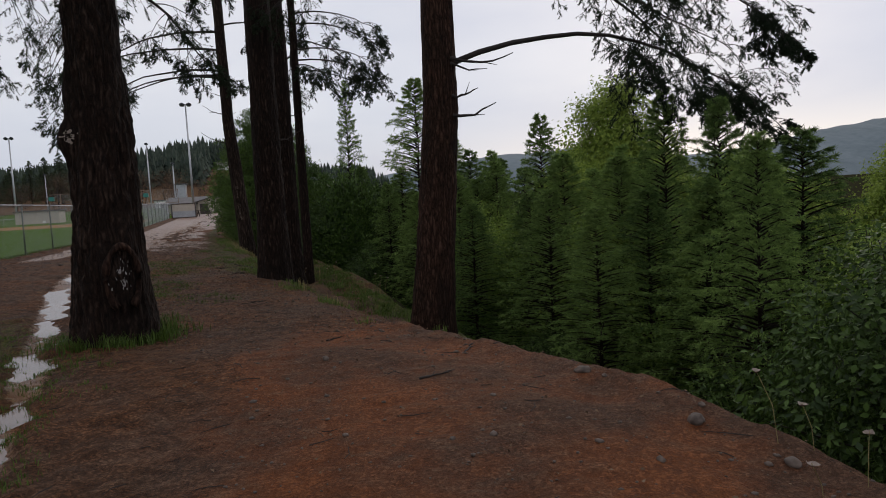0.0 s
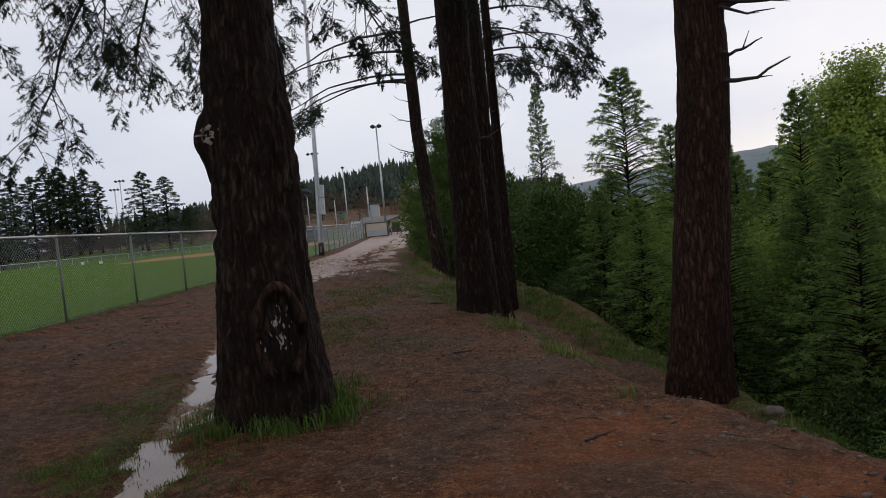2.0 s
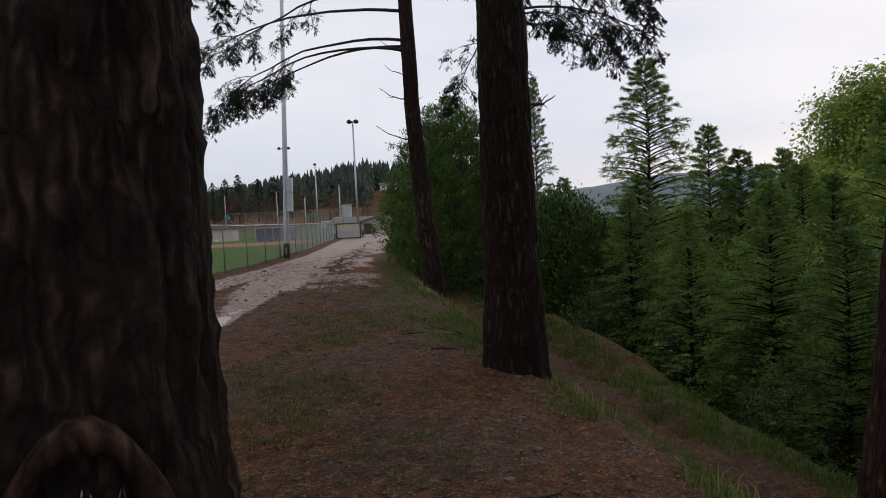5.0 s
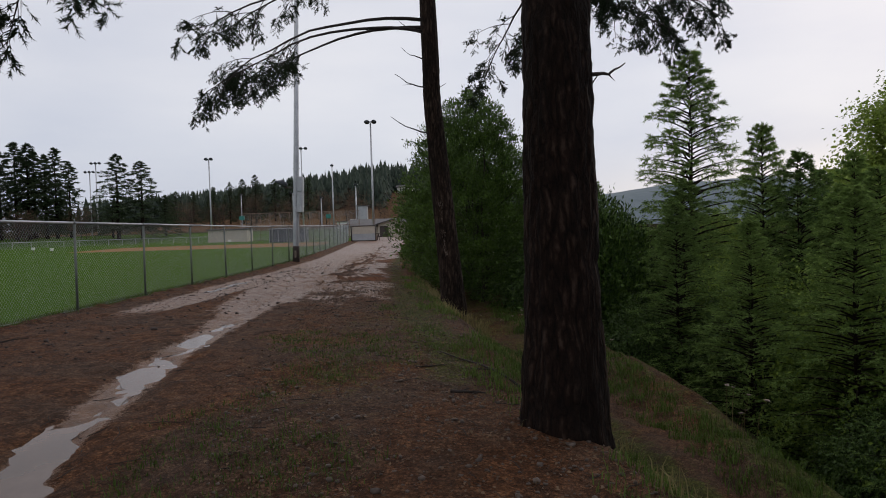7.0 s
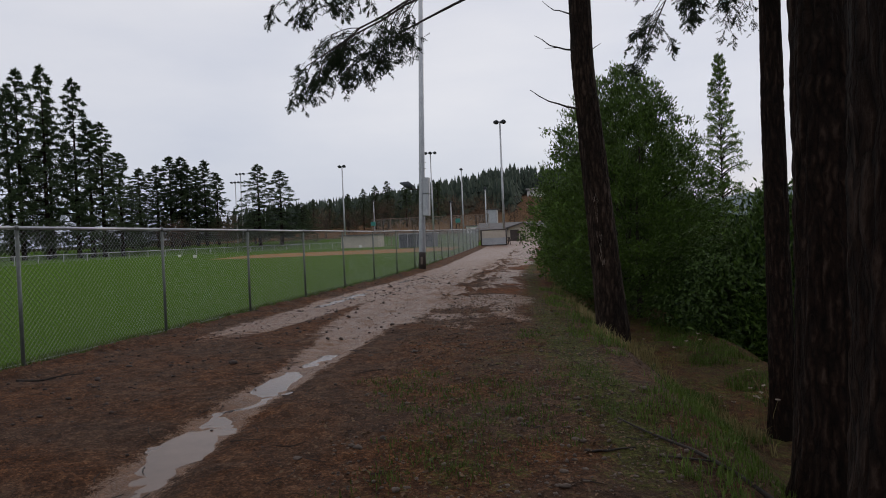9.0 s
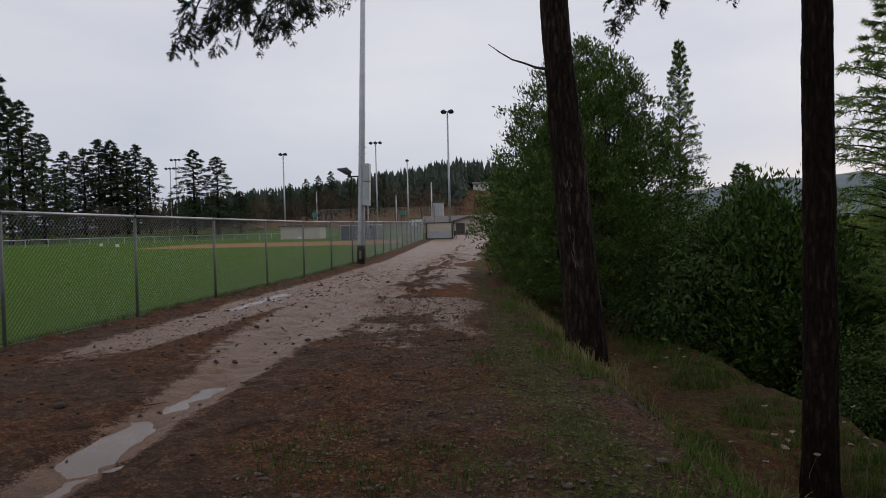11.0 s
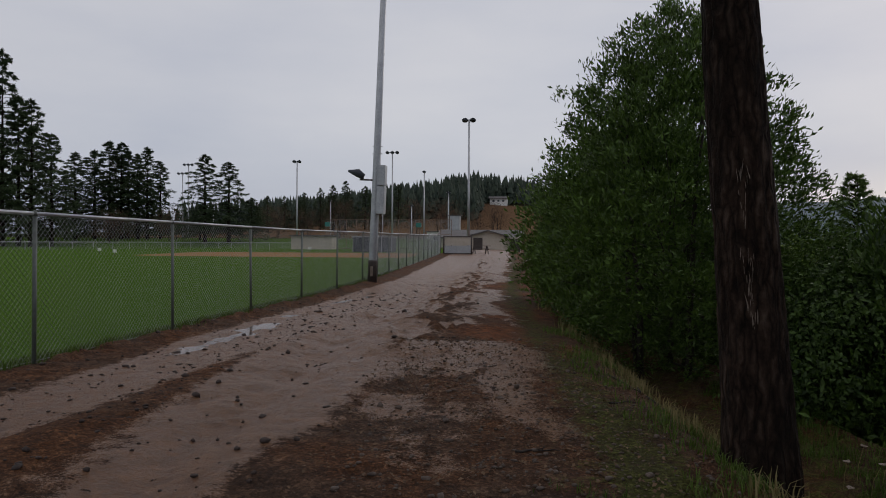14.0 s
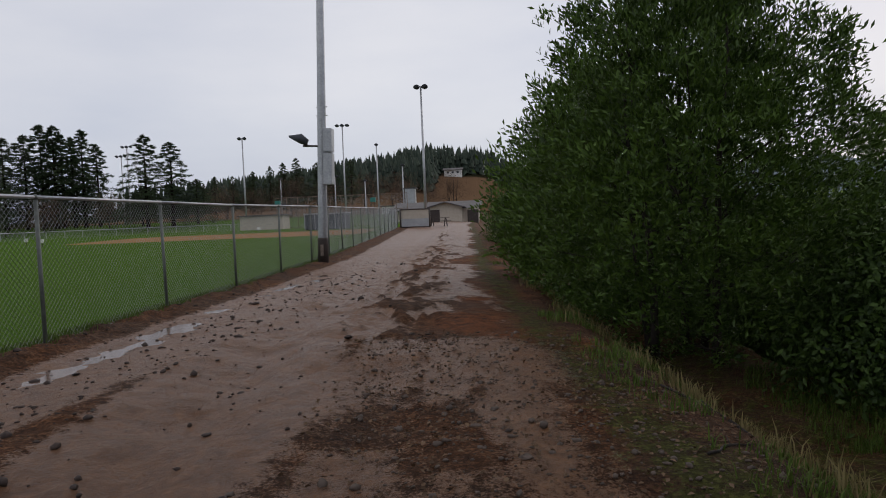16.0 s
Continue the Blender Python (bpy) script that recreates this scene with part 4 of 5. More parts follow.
def end_screen():
    g = thing("fence_gate", pose(-8.2, 73.4, 0.4), "dark-framed chain-link gate at the end of the track", "gate")
    s = Soup()
    for x in (0.0, 2.45):
        s.tube([(x, 0, -0.2), (x, 0, 1.6)], 0.07, 8)
    for z in (0.06, 1.55):
        s.tube([(0, 0, z), (2.45, 0, z)], 0.05, 8)
    part("gate_frame", s.mesh("gate_frame", M_DARK, True), g)
    s = Soup()
    s.box((0.05, -0.01, 0.1), (2.4, 0.01, 0.75), 0.003)
    part("lower_panel", s.mesh("lower_panel", M_STEEL), g)
    s = Soup()
    s.box((0.05, 0.03, 0.78), (2.4, 0.05, 1.5), 0.003)
    part("upper_panel", s.mesh("upper_panel", M_PALE), g)


end_screen()


def dugout():
    d = thing("dugout", pose(-18.2, 80, 0.45), "dark screened ball-field dugout", "dugout")
    s = Soup()
    s.box((0, 0, 0), (3.9, 2.2, 1.45), 0.02)
    part("body", s.mesh("body", M_SLATE), d)
    s = Soup()
    s.box((-0.1, -0.15, 1.45), (4.0, 2.4, 1.55), 0.01)
    part("roof", s.mesh("roof", M_STEEL), d)
    for k in range(5):
        s = Soup()
        s.tube([(k * 0.97, -0.04, 0), (k * 0.97, -0.04, 1.48)], 0.035, 6)
        part("post", s.mesh("post", M_STEEL), d)


dugout()


def backstop():
    b = thing("backstop", pose(-29.7, 107.7, 0.3), "tall chain-link backstop fence with steel posts", "fence")
    n = 13
    wire = chain_mesh(1.5, 4.0, 0.14, 0.004)
    for k in range(n):
        s = Soup()
        s.tube([(k * 1.5, 0, -0.5), (k * 1.5, 0, 4.3 - (0.9 if k < 1 else 0))], 0.05, 6)
        part("post", s.mesh("post", M_RAIL), b)
        if k < n - 1:
            w = part("wire_panel", wire, b)
            w.matrix_basis = pose(k * 1.5, 0, 0.2, 0, 0, -90)
    for z in (0.2, 2.2, 4.25):
        s = Soup()
        s.tube([(0, 0, z), ((n - 1) * 1.5, 0, z)], 0.04, 6)
        part("rail", s.mesh("rail", M_RAIL), b)
    for z, x in ((3.3, 0.3), (3.2, 13.4)):
        s = Soup()
        s.box((x - 0.35, -0.35, z), (x + 0.35, 0.1, z + 0.6), 0.03)
        part("speaker_box", s.mesh("speaker_box", M_TEAL), b)


M_RAIL = simple("brown_weathered_steel", (0.16, 0.11, 0.085), (0.26, 0.19, 0.15), 12, 0.6, 0.2, relief=0.05)
backstop()


def low_block(name, x, y, w, d, h, mat, label, cat):
    z = float(level(np.array(x), np.array(y)))
    b = thing(name, pose(x, y, z - 0.2), label, cat)
    s = Soup()
    s.box((0, 0, 0), (w, d, h), 0.03)
    part("wall", s.mesh("wall", mat), b)
    s = Soup()
    s.box((-0.25, -0.25, h), (w + 0.25, d + 0.25, h + 0.16), 0.03)
    part("roof", s.mesh("roof", M_ROOF), b)


low_block("dugout_block", -32, 100, 5.5, 3, 1.9, M_PALE, "long low pale block-walled shed", "shed")
low_block("storage_shed", -19.3, 134, 6.0, 4, 3.0, M_WHITE, "white storage shed behind the backstop", "shed")
low_block("screen_block", -14.2, 126, 1.6, 2, 5.6, M_STEEL, "tall grey screened batting enclosure", "shed")


# ---- the outfield fence on the other side of the field ----
def outfield_fence():
    f = thing("outfield_fence", pose(0, 0, 0), "distant low chain-link fence with a pale top rail", "fence")
    pts = [(-44, 20), (-52, 45), (-55, 70), (-52, 92), (-44, 104), (-32, 106.5)]
    for (xa, ya), (xb, yb) in zip(pts, pts[1:]):
        n = 7
        for k in range(n):
            x, y = xa + (xb - xa) * k / n, ya + (yb - ya) * k / n
            s = Soup()
            s.tube([(x, y, -0.4), (x, y, 1.25)], 0.04, 6)
            part("post", s.mesh("post", M_STEEL), f)
        s = Soup()
        s.tube([(xa, ya, 1.25), (xb, yb, 1.25)], 0.04, 6)
        part("top_rail", s.mesh("top_rail", M_STEEL), f)
        ln, wire = math.dist((xa, ya), (xb, yb)), None
        wire = chain_mesh(ln, 1.3, 0.16, 0.005)
        w = part("wire_panel", wire, f)
        w.matrix_basis = pose(xa, ya, -0.05, 0, 0, -math.degrees(math.atan2(xb - xa, yb - ya)))


outfield_fence()


# ---- young conifers and broadleaf trees on the bank ----
dense = dict(boughs=250, twigs=14, count=15, size=0.095, width=0.0085, droop=0.34, power=0.8, rise=0.14, lift=0.52, hang=0.12, side=0.36, bare=0.10)
kinds = []
for k_ in range(4):
    c_ = conifer("young_conifer", pose(0, 0, -60), "bushy dark green young conifer on the bank", 9.0, 0.3, 2.1, 60 + k_, M_HEMLOCK, 0.075, "bank conifers", **dense)
    kinds.append(c_)


def bank_conifer(x, y, tip, k, wide=1.0):
    z = top(x, y) - 0.1
    s = (tip - z) / 9.0
    c = copy_thing(kinds[k % 4], pose(x, y, z, 0, 0, 77 * k) )
    c.scale = (s * wide, s * wide, s)
    return c


BANK = [(9.1, 26.2, 6.7, 1.25), (7.5, 40.4, 9.1, 0.62), (9.95, 23.1, 3.95, 1.1), (11.5, 17, 3.85, 1.0), (11.6, 9.5, 3.5, 0.95), (9.84, 5, 2.67, 1.0), (10.4, 22, 3.1, 1.2),
        (10.5, 19, 2.4, 1.2), (9.0, 3, 1.9, 1.2), (12.9, 14, 2.5, 1.2), (13.1, 26, 2.9, 1.2), (10.8, 20.4, 2.9, 1.1), (7.6, 22.5, 2.49, 1.5), (9.9, 19.5, 1.85, 1.5),
        (12.2, 20.5, 2.22, 1.3), (11.4, 15.0, 2.4, 1.5), (13.5, 13, 1.82, 1.3), (10.9, 10.5, 2.0, 1.5), (12.8, 8.0, 1.49, 1.3), (14.8, 10.2, 1.92, 1.3), (11.9, 5.4, 2.14, 1.5),
        (14.5, 4.5, 1.61, 1.4), (12.4, 2.0, 1.6, 1.5), (16.5, 0.5, 1.47, 1.4), (13.0, -1.8, 1.2, 1.5), (7.0, 30.5, 3.02, 1.3), (7.2, 17.8, 1.4, 1.5), (8.2, 16.0, 1.9, 1.5),
        (7.6, 12.6, 1.0, 1.5), (8.2, 6.4, 0.9, 1.5), (9.2, 0.8, 0.7, 1.6), (6.6, 20.2, 1.8, 1.4), (8.6, 9.6, 1.3, 1.5), (9.6, 5.0, 1.31, 1.5), (10.0, -3.4, 0.6, 1.6),
        (9.2, 12.4, 1.2, 1.5), (10.0, 7.6, 1.2, 1.5), (15.5, 17, 2.41, 1.3), (17.0, 24, 2.14, 1.3), (14.0, 31, 2.66, 1.2), (18.0, 6, 2.36, 1.3)]
for i_, (bx_, by_, bt_, bw_) in enumerate(BANK):
    bank_conifer(bx_, by_, bt_, i_, bw_)

green_a = broadleaf("green_tree", pose(2.25, 26.9, top(2.25, 26.9)), "dense rounded glossy-leaved green tree beside the track", 6.7, 5.0, 70, M_LAUREL, 1700, 54, 0.105, 0.10, -0.2, 0.07, 5, ratio=0.33, egg=0.45, shell=0.3, upright=True)
green_b = broadleaf("green_tree", pose(1.9, 32.0, top(1.9, 32.0)), "glossy-leaved green tree further along the track", 5.6, 5.0, 71, M_LAUREL, 900, 40, 0.16, 0.2, -0.2, 0.07, 4, ratio=0.36, shell=0.3, upright=True)
green_c = broadleaf("green_tree", pose(5.6, 24.5, top(5.6, 24.5)), "glossy green tree standing lower on the bank", 4.6, 4.2, 72, M_LAUREL, 900, 40, 0.15, 0.2, -0.2, 0.06, 4, ratio=0.36, shell=0.3, upright=True)
for k_, (gx_, gy_, gs_) in enumerate([(1.5, 42, 0.75), (0.8, 50, 0.6), (2.0, 58, 0.8), (6.0, 44, 1.1), (8.4, 37, 1.1), (7.4, 29.5, 1.05)]):
    copy_thing(green_b, pose(gx_, gy_, top(gx_, gy_), 0, 0, 60 * k_) @ Matrix.Scale(gs_, 4))
under = broadleaf("bank_shrub", pose(8.3, -0.5, top(8.3, -0.5) - 0.2), "leafy dark green shrub crowding the bank", 3.4, 3.4, 74, M_SHRUB, 520, 40, 0.105, 0.2, -0.1, 0.04, 5, ratio=0.45, egg=0.3, shell=0.35)
for k_, (ux_, uy_, us_) in enumerate([(10.6, 3.0, 1.0), (9.4, 9.2, 0.6), (8.8, 14.6, 0.65), (7.0, 21.0, 0.7), (11.8, -2.6, 1.1), (13.6, 0.6, 1.3), (12.2, 7.2, 0.9),
                                       (11.2, 17.2, 1.2), (9.0, 20.4, 1.1), (14.6, 3.0, 1.4), (15, 7.0, 1.4), (5.6, 24.8, 1.0), (5.2, 30.5, 1.1), (10.2, -5.0, 1.0), (13.0, -5.0, 1.3), (16.5, -3, 1.5)]):
    copy_thing(under, pose(ux_ - 1.0, uy_, top(ux_ - 1.0, uy_) - 0.2, 0, 0, 83 * k_) @ Matrix.Scale(us_, 4))
light = broadleaf("willow_shrub", pose(12.0, 17.6, top(12, 17.6) - 0.2), "tall fresh light-green leafy shrub among the conifers", 6.0, 4.4, 76, M_LIGHT, 460, 36, 0.12, 0.24, 0.3, 0.05, 5, ratio=0.45, egg=0.35, shell=0.4)
for k_, (ux_, uy_, us_) in enumerate([(14.2, 10.6, 1.1), (15.2, 15.2, 1.2), (14.4, 5.8, 1.05), (15.8, 2.2, 1.1), (11.0, 22.6, 0.9), (14.2, 24.0, 1.15), (17.6, 12.4, 1.35), (8.2, 26.6, 0.85), (17.4, 7.6, 1.3), (18.4, 3.0, 1.3), (15.6, -1.2, 1.05), (18.5, -4, 1.2), (12.0, 30.5, 1.1), (7.6, 33.0, 0.95), (17.2, 20.4, 1.3), (10.6, 13.6, 0.92), (11.6, 10.4, 0.95), (10.2, 17.2, 0.88), (9.3, 21.2, 0.8), (12.4, 7.4, 0.98), (11.8, 2.6, 0.85), (13.4, 12.4, 1.1), (12.6, 0.4, 0.9), (13.8, 17.5, 1.1), (12.9, 20.5, 1.05)]):
    copy_thing(light, pose(ux_ - 1.0, uy_, top(ux_ - 1.0, uy_) - 0.2, 0, 0, 67 * k_) @ Matrix.Scale(us_, 4))
alder = broadleaf("alder_tree", pose(25, 24, top(25, 24) - 3.0), "light yellow-green budding alder among the conifers", 14, 8, 80, M_ALDER, 700, 60, 0.24, 0.36, 3, 0.14, 1, ratio=0.6, egg=0.35)
for k_, (ax_, ay_, as_) in enumerate([(19, 31, 0.78), (28, 12, 0.72), (22, 4, 0.66), (16, 42, 0.72), (24, 42, 0.85), (31, 47.7, 1.32), (20, 15, 0.68), (26, -3, 0.66), (21, -6, 0.62), (30, 30, 0.8), (20, 22, 0.72), (18, 9.5, 0.6), (26, 33, 0.8), (33, 2, 0.75), (38, 14, 0.8), (36, -8, 0.75), (45, 5, 0.85), (31, 20, 0.75), (42, 28, 0.9), (29, -2, 0.68), (50, 18, 0.9), (48, -8, 0.85)]):
    copy_thing(alder, pose(ax_, ay_, top(ax_, ay_), 0, 0, 50 * k_) @ Matrix.Scale(as_, 4))
bare = broadleaf("budding_tree", pose(13, 52, top(13, 52)), "pale bare twiggy tree coming into bud", 9, 5, 85, M_BARE, 200, 30, 0.16, 0.4, 2.5, 0.1, 3, ratio=0.2)
for k_, (ax_, ay_, as_) in enumerate([(17, 56, 1.0), (20, 50, 0.9), (10, 62, 0.9)]):
    copy_thing(bare, pose(ax_, ay_, top(ax_, ay_), 0, 0, 70 * k_) @ Matrix.Scale(as_, 4))


# ---- trees beyond the field ----
tall = []
for k_ in range(3):
    c_ = conifer("tall_fir", pose(0, 0, -90), "tall dark mature fir beyond the field", 16, 1.6, 3.7, 90 + k_, M_TALL, 0.24, "field-side firs", boughs=105, twigs=15, count=9, size=0.30, width=0.045, droop=0.32, power=0.68, bare=0.22, lift=0.16)
    tall.append(c_)


def far_fir(x, y, tip, k, wide=1.0):
    z = top(x, y)
    s = (tip - z) / 16
    c = copy_thing(tall[k % 3], pose(x, y, z, 0, 0, 50 * k))
    c.scale = (s * wide * 1.3, s * wide * 1.3, s)


FAR = [(-53.1, 118, 15.3, 1.3), (-49.1, 118, 14.0, 1.4), (-81, 125, 16.9, 1.3), (-75.1, 126, 18.9, 1.2), (-72.2, 125, 18.5, 1.2), (-78, 126, 17.4, 1.2), (-67.3, 125, 17.6, 1.1), (-69.7, 126, 16.6, 1.2), (-65.4, 126, 15.2, 1.1), (-83.6, 126, 13.8, 1.6), (-73.6, 129, 17.6, 1.4), (-46.5, 121, 8.5, 1.9), (-56.0, 122, 8.0, 1.8),
       (-93.4, 110, 33.4, 0.7), (-88.5, 110, 33.6, 0.7), (-83.3, 111, 31.1, 0.7), (-77.6, 110, 23.0, 0.95), (-97.6, 112, 31, 0.75), (-81.4, 112, 24, 0.9), (-75.6, 112, 18, 1.0), (-102, 108, 29, 0.85), (-107, 108, 28, 0.85), (-91, 114, 27, 0.85), (-113, 104, 26, 1.0), (-121, 100, 27, 1.0),
       (-71.8, 190, 13.6, 1.2), (-67.4, 191, 13.6, 1.1), (-61.5, 190, 14.5, 1.1), (-57.6, 192, 15.8, 1.0), (-53.5, 190, 16.4, 1.0), (-50.3, 191, 17.5, 1.0), (-76, 193, 12, 1.2), (-46, 195, 16.5, 1.2), (-41, 192, 16, 1.1), (-55, 194, 14, 1.2), (-37, 196, 17, 1.1), (-64, 194, 12.5, 1.2)]
for i_, (bx_, by_, bt_, bw_) in enumerate(FAR):
    far_fir(bx_, by_, bt_, i_, bw_)
for o_ in kinds + tall:
    for c_ in list(o_.children_recursive):
        bpy.data.objects.remove(c_)
    bpy.data.objects.remove(o_)

shrub = broadleaf("bare_shrub", pose(-69.3, 118, 0.4), "rounded russet bare-twigged shrub tree", 6.6, 7.0, 95, M_RUST, 160, 40, 0.22, 0.4, 0.3, 0.08, 4, ratio=0.15, egg=0.1)
for k_, (ax_, ay_, as_) in enumerate([(-40, 150, 1.3), (-33, 152, 1.1), (-47, 150, 1.0), (-26, 158, 1.3), (-17, 150, 1.0), (-60, 120, 0.9), (-20, 160, 1.3), (-12, 152, 0.9), (-9, 165, 1.2), (-54, 150, 1.1)]):
    copy_thing(shrub, pose(ax_, ay_, top(ax_, ay_), 0, 0, 70 * k_) @ Matrix.Scale(as_, 4))


def far_wood():
    """The wooded hill: many ragged conifers in one piece."""
    rng = np.random.default_rng(8)
    n = 2600
    x, y = rng.uniform(-125, 60, n), rng.uniform(225, 330, n)
    keep = (x < 45) & ~((np.abs(x + 5) < 14) & (y < 275))
    x, y = x[keep], y[keep]
    z = ground_height(x, y)
    VV, FF, c = [], [], 0
    for px, py, pz in zip(x, y, z):
        h = rng.uniform(5, 11)
        r = h * rng.uniform(0.16, 0.24)
        for tier in range(5):
            u = tier / 5
            zb, zt, rr = pz + h * (0.05 + u * 0.85), pz + h * min(1.0, u * 0.85 + 0.42), r * (1 - u * 0.85)
            a = np.arange(7) * 2 * np.pi / 7 + rng.random()
            k = rr * rng.uniform(0.6, 1.3, 7)
            ring = np.stack([px + k * np.cos(a), py + k * np.sin(a), zb + rng.uniform(-0.08, 0.08, 7) * h], -1)
            VV.append(np.vstack([ring, [[px, py, zt]]]))
            FF += [(c + j, c + (j + 1) % 7, c + 7) for j in range(7)]
            c += 8
    d = fast_mesh("far_wood", np.concatenate(VV), np.array(FF), M_FARTREE)
    tagged(new("far_wood", d), "dense dark conifer wood covering the far hillside", "woodland", kind="stuff")


far_wood()


def far_hill(name, x0, x1, y, peaks, seed):
    xs = np.linspace(x0, x1, 120)
    h = np.interp(np.linspace(0, 1, 120), np.linspace(0, 1, len(peaks)), peaks) + 6 * fractal(xs * 0.02, xs * 0 + 1, seed, 5)
    rows = 8
    V = np.concatenate([np.stack([xs, np.full(120, y + k * 60), h * math.sin(math.pi / 2 * k / (rows - 1)) - 25 * (1 - k / (rows - 1))], -1) for k in range(rows)])
    F = np.array([(k * 120 + i, k * 120 + i + 1, (k + 1) * 120 + i + 1, (k + 1) * 120 + i) for k in range(rows - 1) for i in range(119)])
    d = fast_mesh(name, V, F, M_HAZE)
    tagged(new(name, d), "wooded hills beyond the valley, tinted blue-grey for haze", "hill", kind="structure")


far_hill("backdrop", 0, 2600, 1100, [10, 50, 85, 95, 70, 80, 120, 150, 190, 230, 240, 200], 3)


# ---- ground cover ----
def tufts(name, where, mat, label, seed, blades_per=26, h=0.16, spread=0.07, kind="stuff"):
    rng = np.random.default_rng(seed)
    P = np.repeat(np.asarray(where, float), blades_per, 0)
    P[:, :2] += rng.normal(0, spread, (len(P), 2))
    P[:, 2] = ground_height(P[:, 0], P[:, 1]) - 0.01
    n = len(P)
    ln = (h * rng.uniform(0.4, 1.2, n))[:, None]
    az = rng.uniform(0, 2 * np.pi, n)
    out = np.stack([np.cos(az), np.sin(az), np.zeros(n)], -1)
    sd = np.stack([-np.sin(az), np.cos(az), np.zeros(n)], -1) * (0.0035 + 0.02 * ln * 0.6)
    bend = rng.uniform(0.15, 0.8, n)[:, None]
    mid = P + out * ln * bend * 0.35 + np.array([0, 0, 1]) * ln * 0.6
    tip = P + out * ln * bend + np.array([0, 0, 1]) * ln * (1.05 - 0.45 * bend)
    V = np.stack([P - sd, P + sd, mid + sd * 0.7, mid - sd * 0.7, tip], 1).reshape(-1, 3)
    i = np.arange(n)[:, None] * 5
    F = np.concatenate([i + np.array([[0, 1, 2]]), i + np.array([[0, 2, 3]]), i + np.array([[3, 2, 4]])])
    tagged(new(name, fast_mesh(name, V, F, mat)), label, "grass", kind=kind)


def scatter(rng, n, y0, y1, off0, off1, patch=0.0, seed=0):
    """Points at an offset from the crest line, in patches."""
    y = rng.uniform(y0, y1, n)
    x = crest(y) + rng.uniform(off0, off1, n)
    k = fractal(x * 0.9, y * 0.9, seed, 3) > patch
    return np.stack([x[k], y[k], np.zeros(k.sum())], -1)


rng1 = np.random.default_rng(12)
tufts("bank_grass", scatter(rng1, 1500, 3, 40, -0.35, 1.0, 0.03, 3), M_GRASS, "tufty green grass along the edge of the bank", 1, 20, 0.12)
tufts("terrace_grass", scatter(rng1, 1300, 1, 18, 0.7, 1.6, 0.0, 4), M_GRASS, "short grass on the lower terrace", 2, 20, 0.12)
tufts("terrace_edge_grass", scatter(rng1, 1100, -2, 26, 2.2, 3.2, -0.15, 5), M_GRASS, "grass along the outer edge of the lower path", 3, 20, 0.14)
tufts("dry_grass", scatter(rng1, 900, 6, 32, 0.0, 1.6, 0.02, 6), M_STRAW, "straw-coloured dead grass on the bank", 4, 12, 0.22)
y_ = rng1.uniform(7, 18, 1000)
x_ = rng1.uniform(-1.4, 1.6, 1000)
k_ = (fractal(x_ * 0.8, y_ * 0.8, 77, 3) > 0.07) & (x_ < crest(y_) - 0.4) & (x_ > np.interp(y_, STREAM_Y, STREAM_X) + 0.7)
tufts("track_grass", np.stack([x_[k_], y_[k_], y_[k_] * 0], -1), M_GRASS, "sparse low grass growing on the earth track", 5, 18, 0.065, 0.08)
a_ = np.concatenate([rng1.normal(radians(-18), 0.35, 22), rng1.normal(radians(-75), 0.2, 9), rng1.normal(radians(215), 0.4, 12), rng1.normal(radians(35), 0.3, 10)])
r_ = 0.62 + np.abs(rng1.normal(0, 0.22, len(a_)))
k_ = r_ > 0
tufts("tree_foot_grass", np.stack([0.16 + r_[k_] * 0.9 * np.cos(a_[k_]), 4.8 + 0.9 * r_[k_] * np.sin(a_[k_]), a_[k_] * 0], -1), M_GRASS, "long grass at the foot of the fir", 6, 26, 0.19, 0.10)
y_ = rng1.uniform(-2, 7, 700)
x_ = np.interp(y_, STREAM_Y, STREAM_X) + rng1.normal(-0.35, 0.55, 700)
k_ = fractal(x_ * 1.1, y_ * 1.1, 71, 3) > 0.06
tufts("puddle_grass", np.stack([x_[k_], y_[k_], y_[k_] * 0], -1), M_GRASS, "low grass beside the puddle", 7, 20, 0.06, 0.06)
y_ = rng1.uniform(2, 45, 3000)
tufts("fence_grass", np.stack([fence_x(y_) - rng1.uniform(-0.02, 0.35, 3000), y_, y_ * 0], -1), M_GRASS, "longer grass along the fence line", 8, 7, 0.10, 0.08)


def pebbles(name, x, y, size, mat, label, category, seed, flat=0.6):
    """Many small lumps, one mesh."""
    rng = np.random.default_rng(seed)
    g = bmesh.new()
    bmesh.ops.create_icosphere(g, subdivisions=1, radius=1)
    g.verts.index_update()
    base = np.array([v.co[:] for v in g.verts])
    tri = np.array([[v.index for v in f.verts] for f in g.faces])
    g.free()
    n = len(x)
    z = ground_height(x, y)
    jig = rng.uniform(0.65, 1.3, (n, len(base), 1))
    sc = (size[:, None] * rng.uniform(0.6, 1.3, (n, 3)) * np.array([1, 1, flat]))[:, None]
    V = base[None] * jig * sc + np.stack([x, y, z + size * flat * 0.25], -1)[:, None]
    F = (tri[None] + (np.arange(n) * len(base))[:, None, None]).reshape(-1, 3)
    tagged(new(name, fast_mesh(name, V.reshape(-1, 3), F, mat)), label, category, kind="stuff")


n_ = 11000
y_ = rng1.uniform(-5, 24, n_)
x_ = np.interp(y_, STREAM_Y, STREAM_X) + rng1.uniform(0.3, 1, n_) * (crest(y_) - np.interp(y_, STREAM_Y, STREAM_X))
k_ = rng1.random(n_) < 0.3 + 0.7 * smooth(2, 8, y_)
x_, y_, n_ = x_[k_], y_[k_], int(k_.sum())
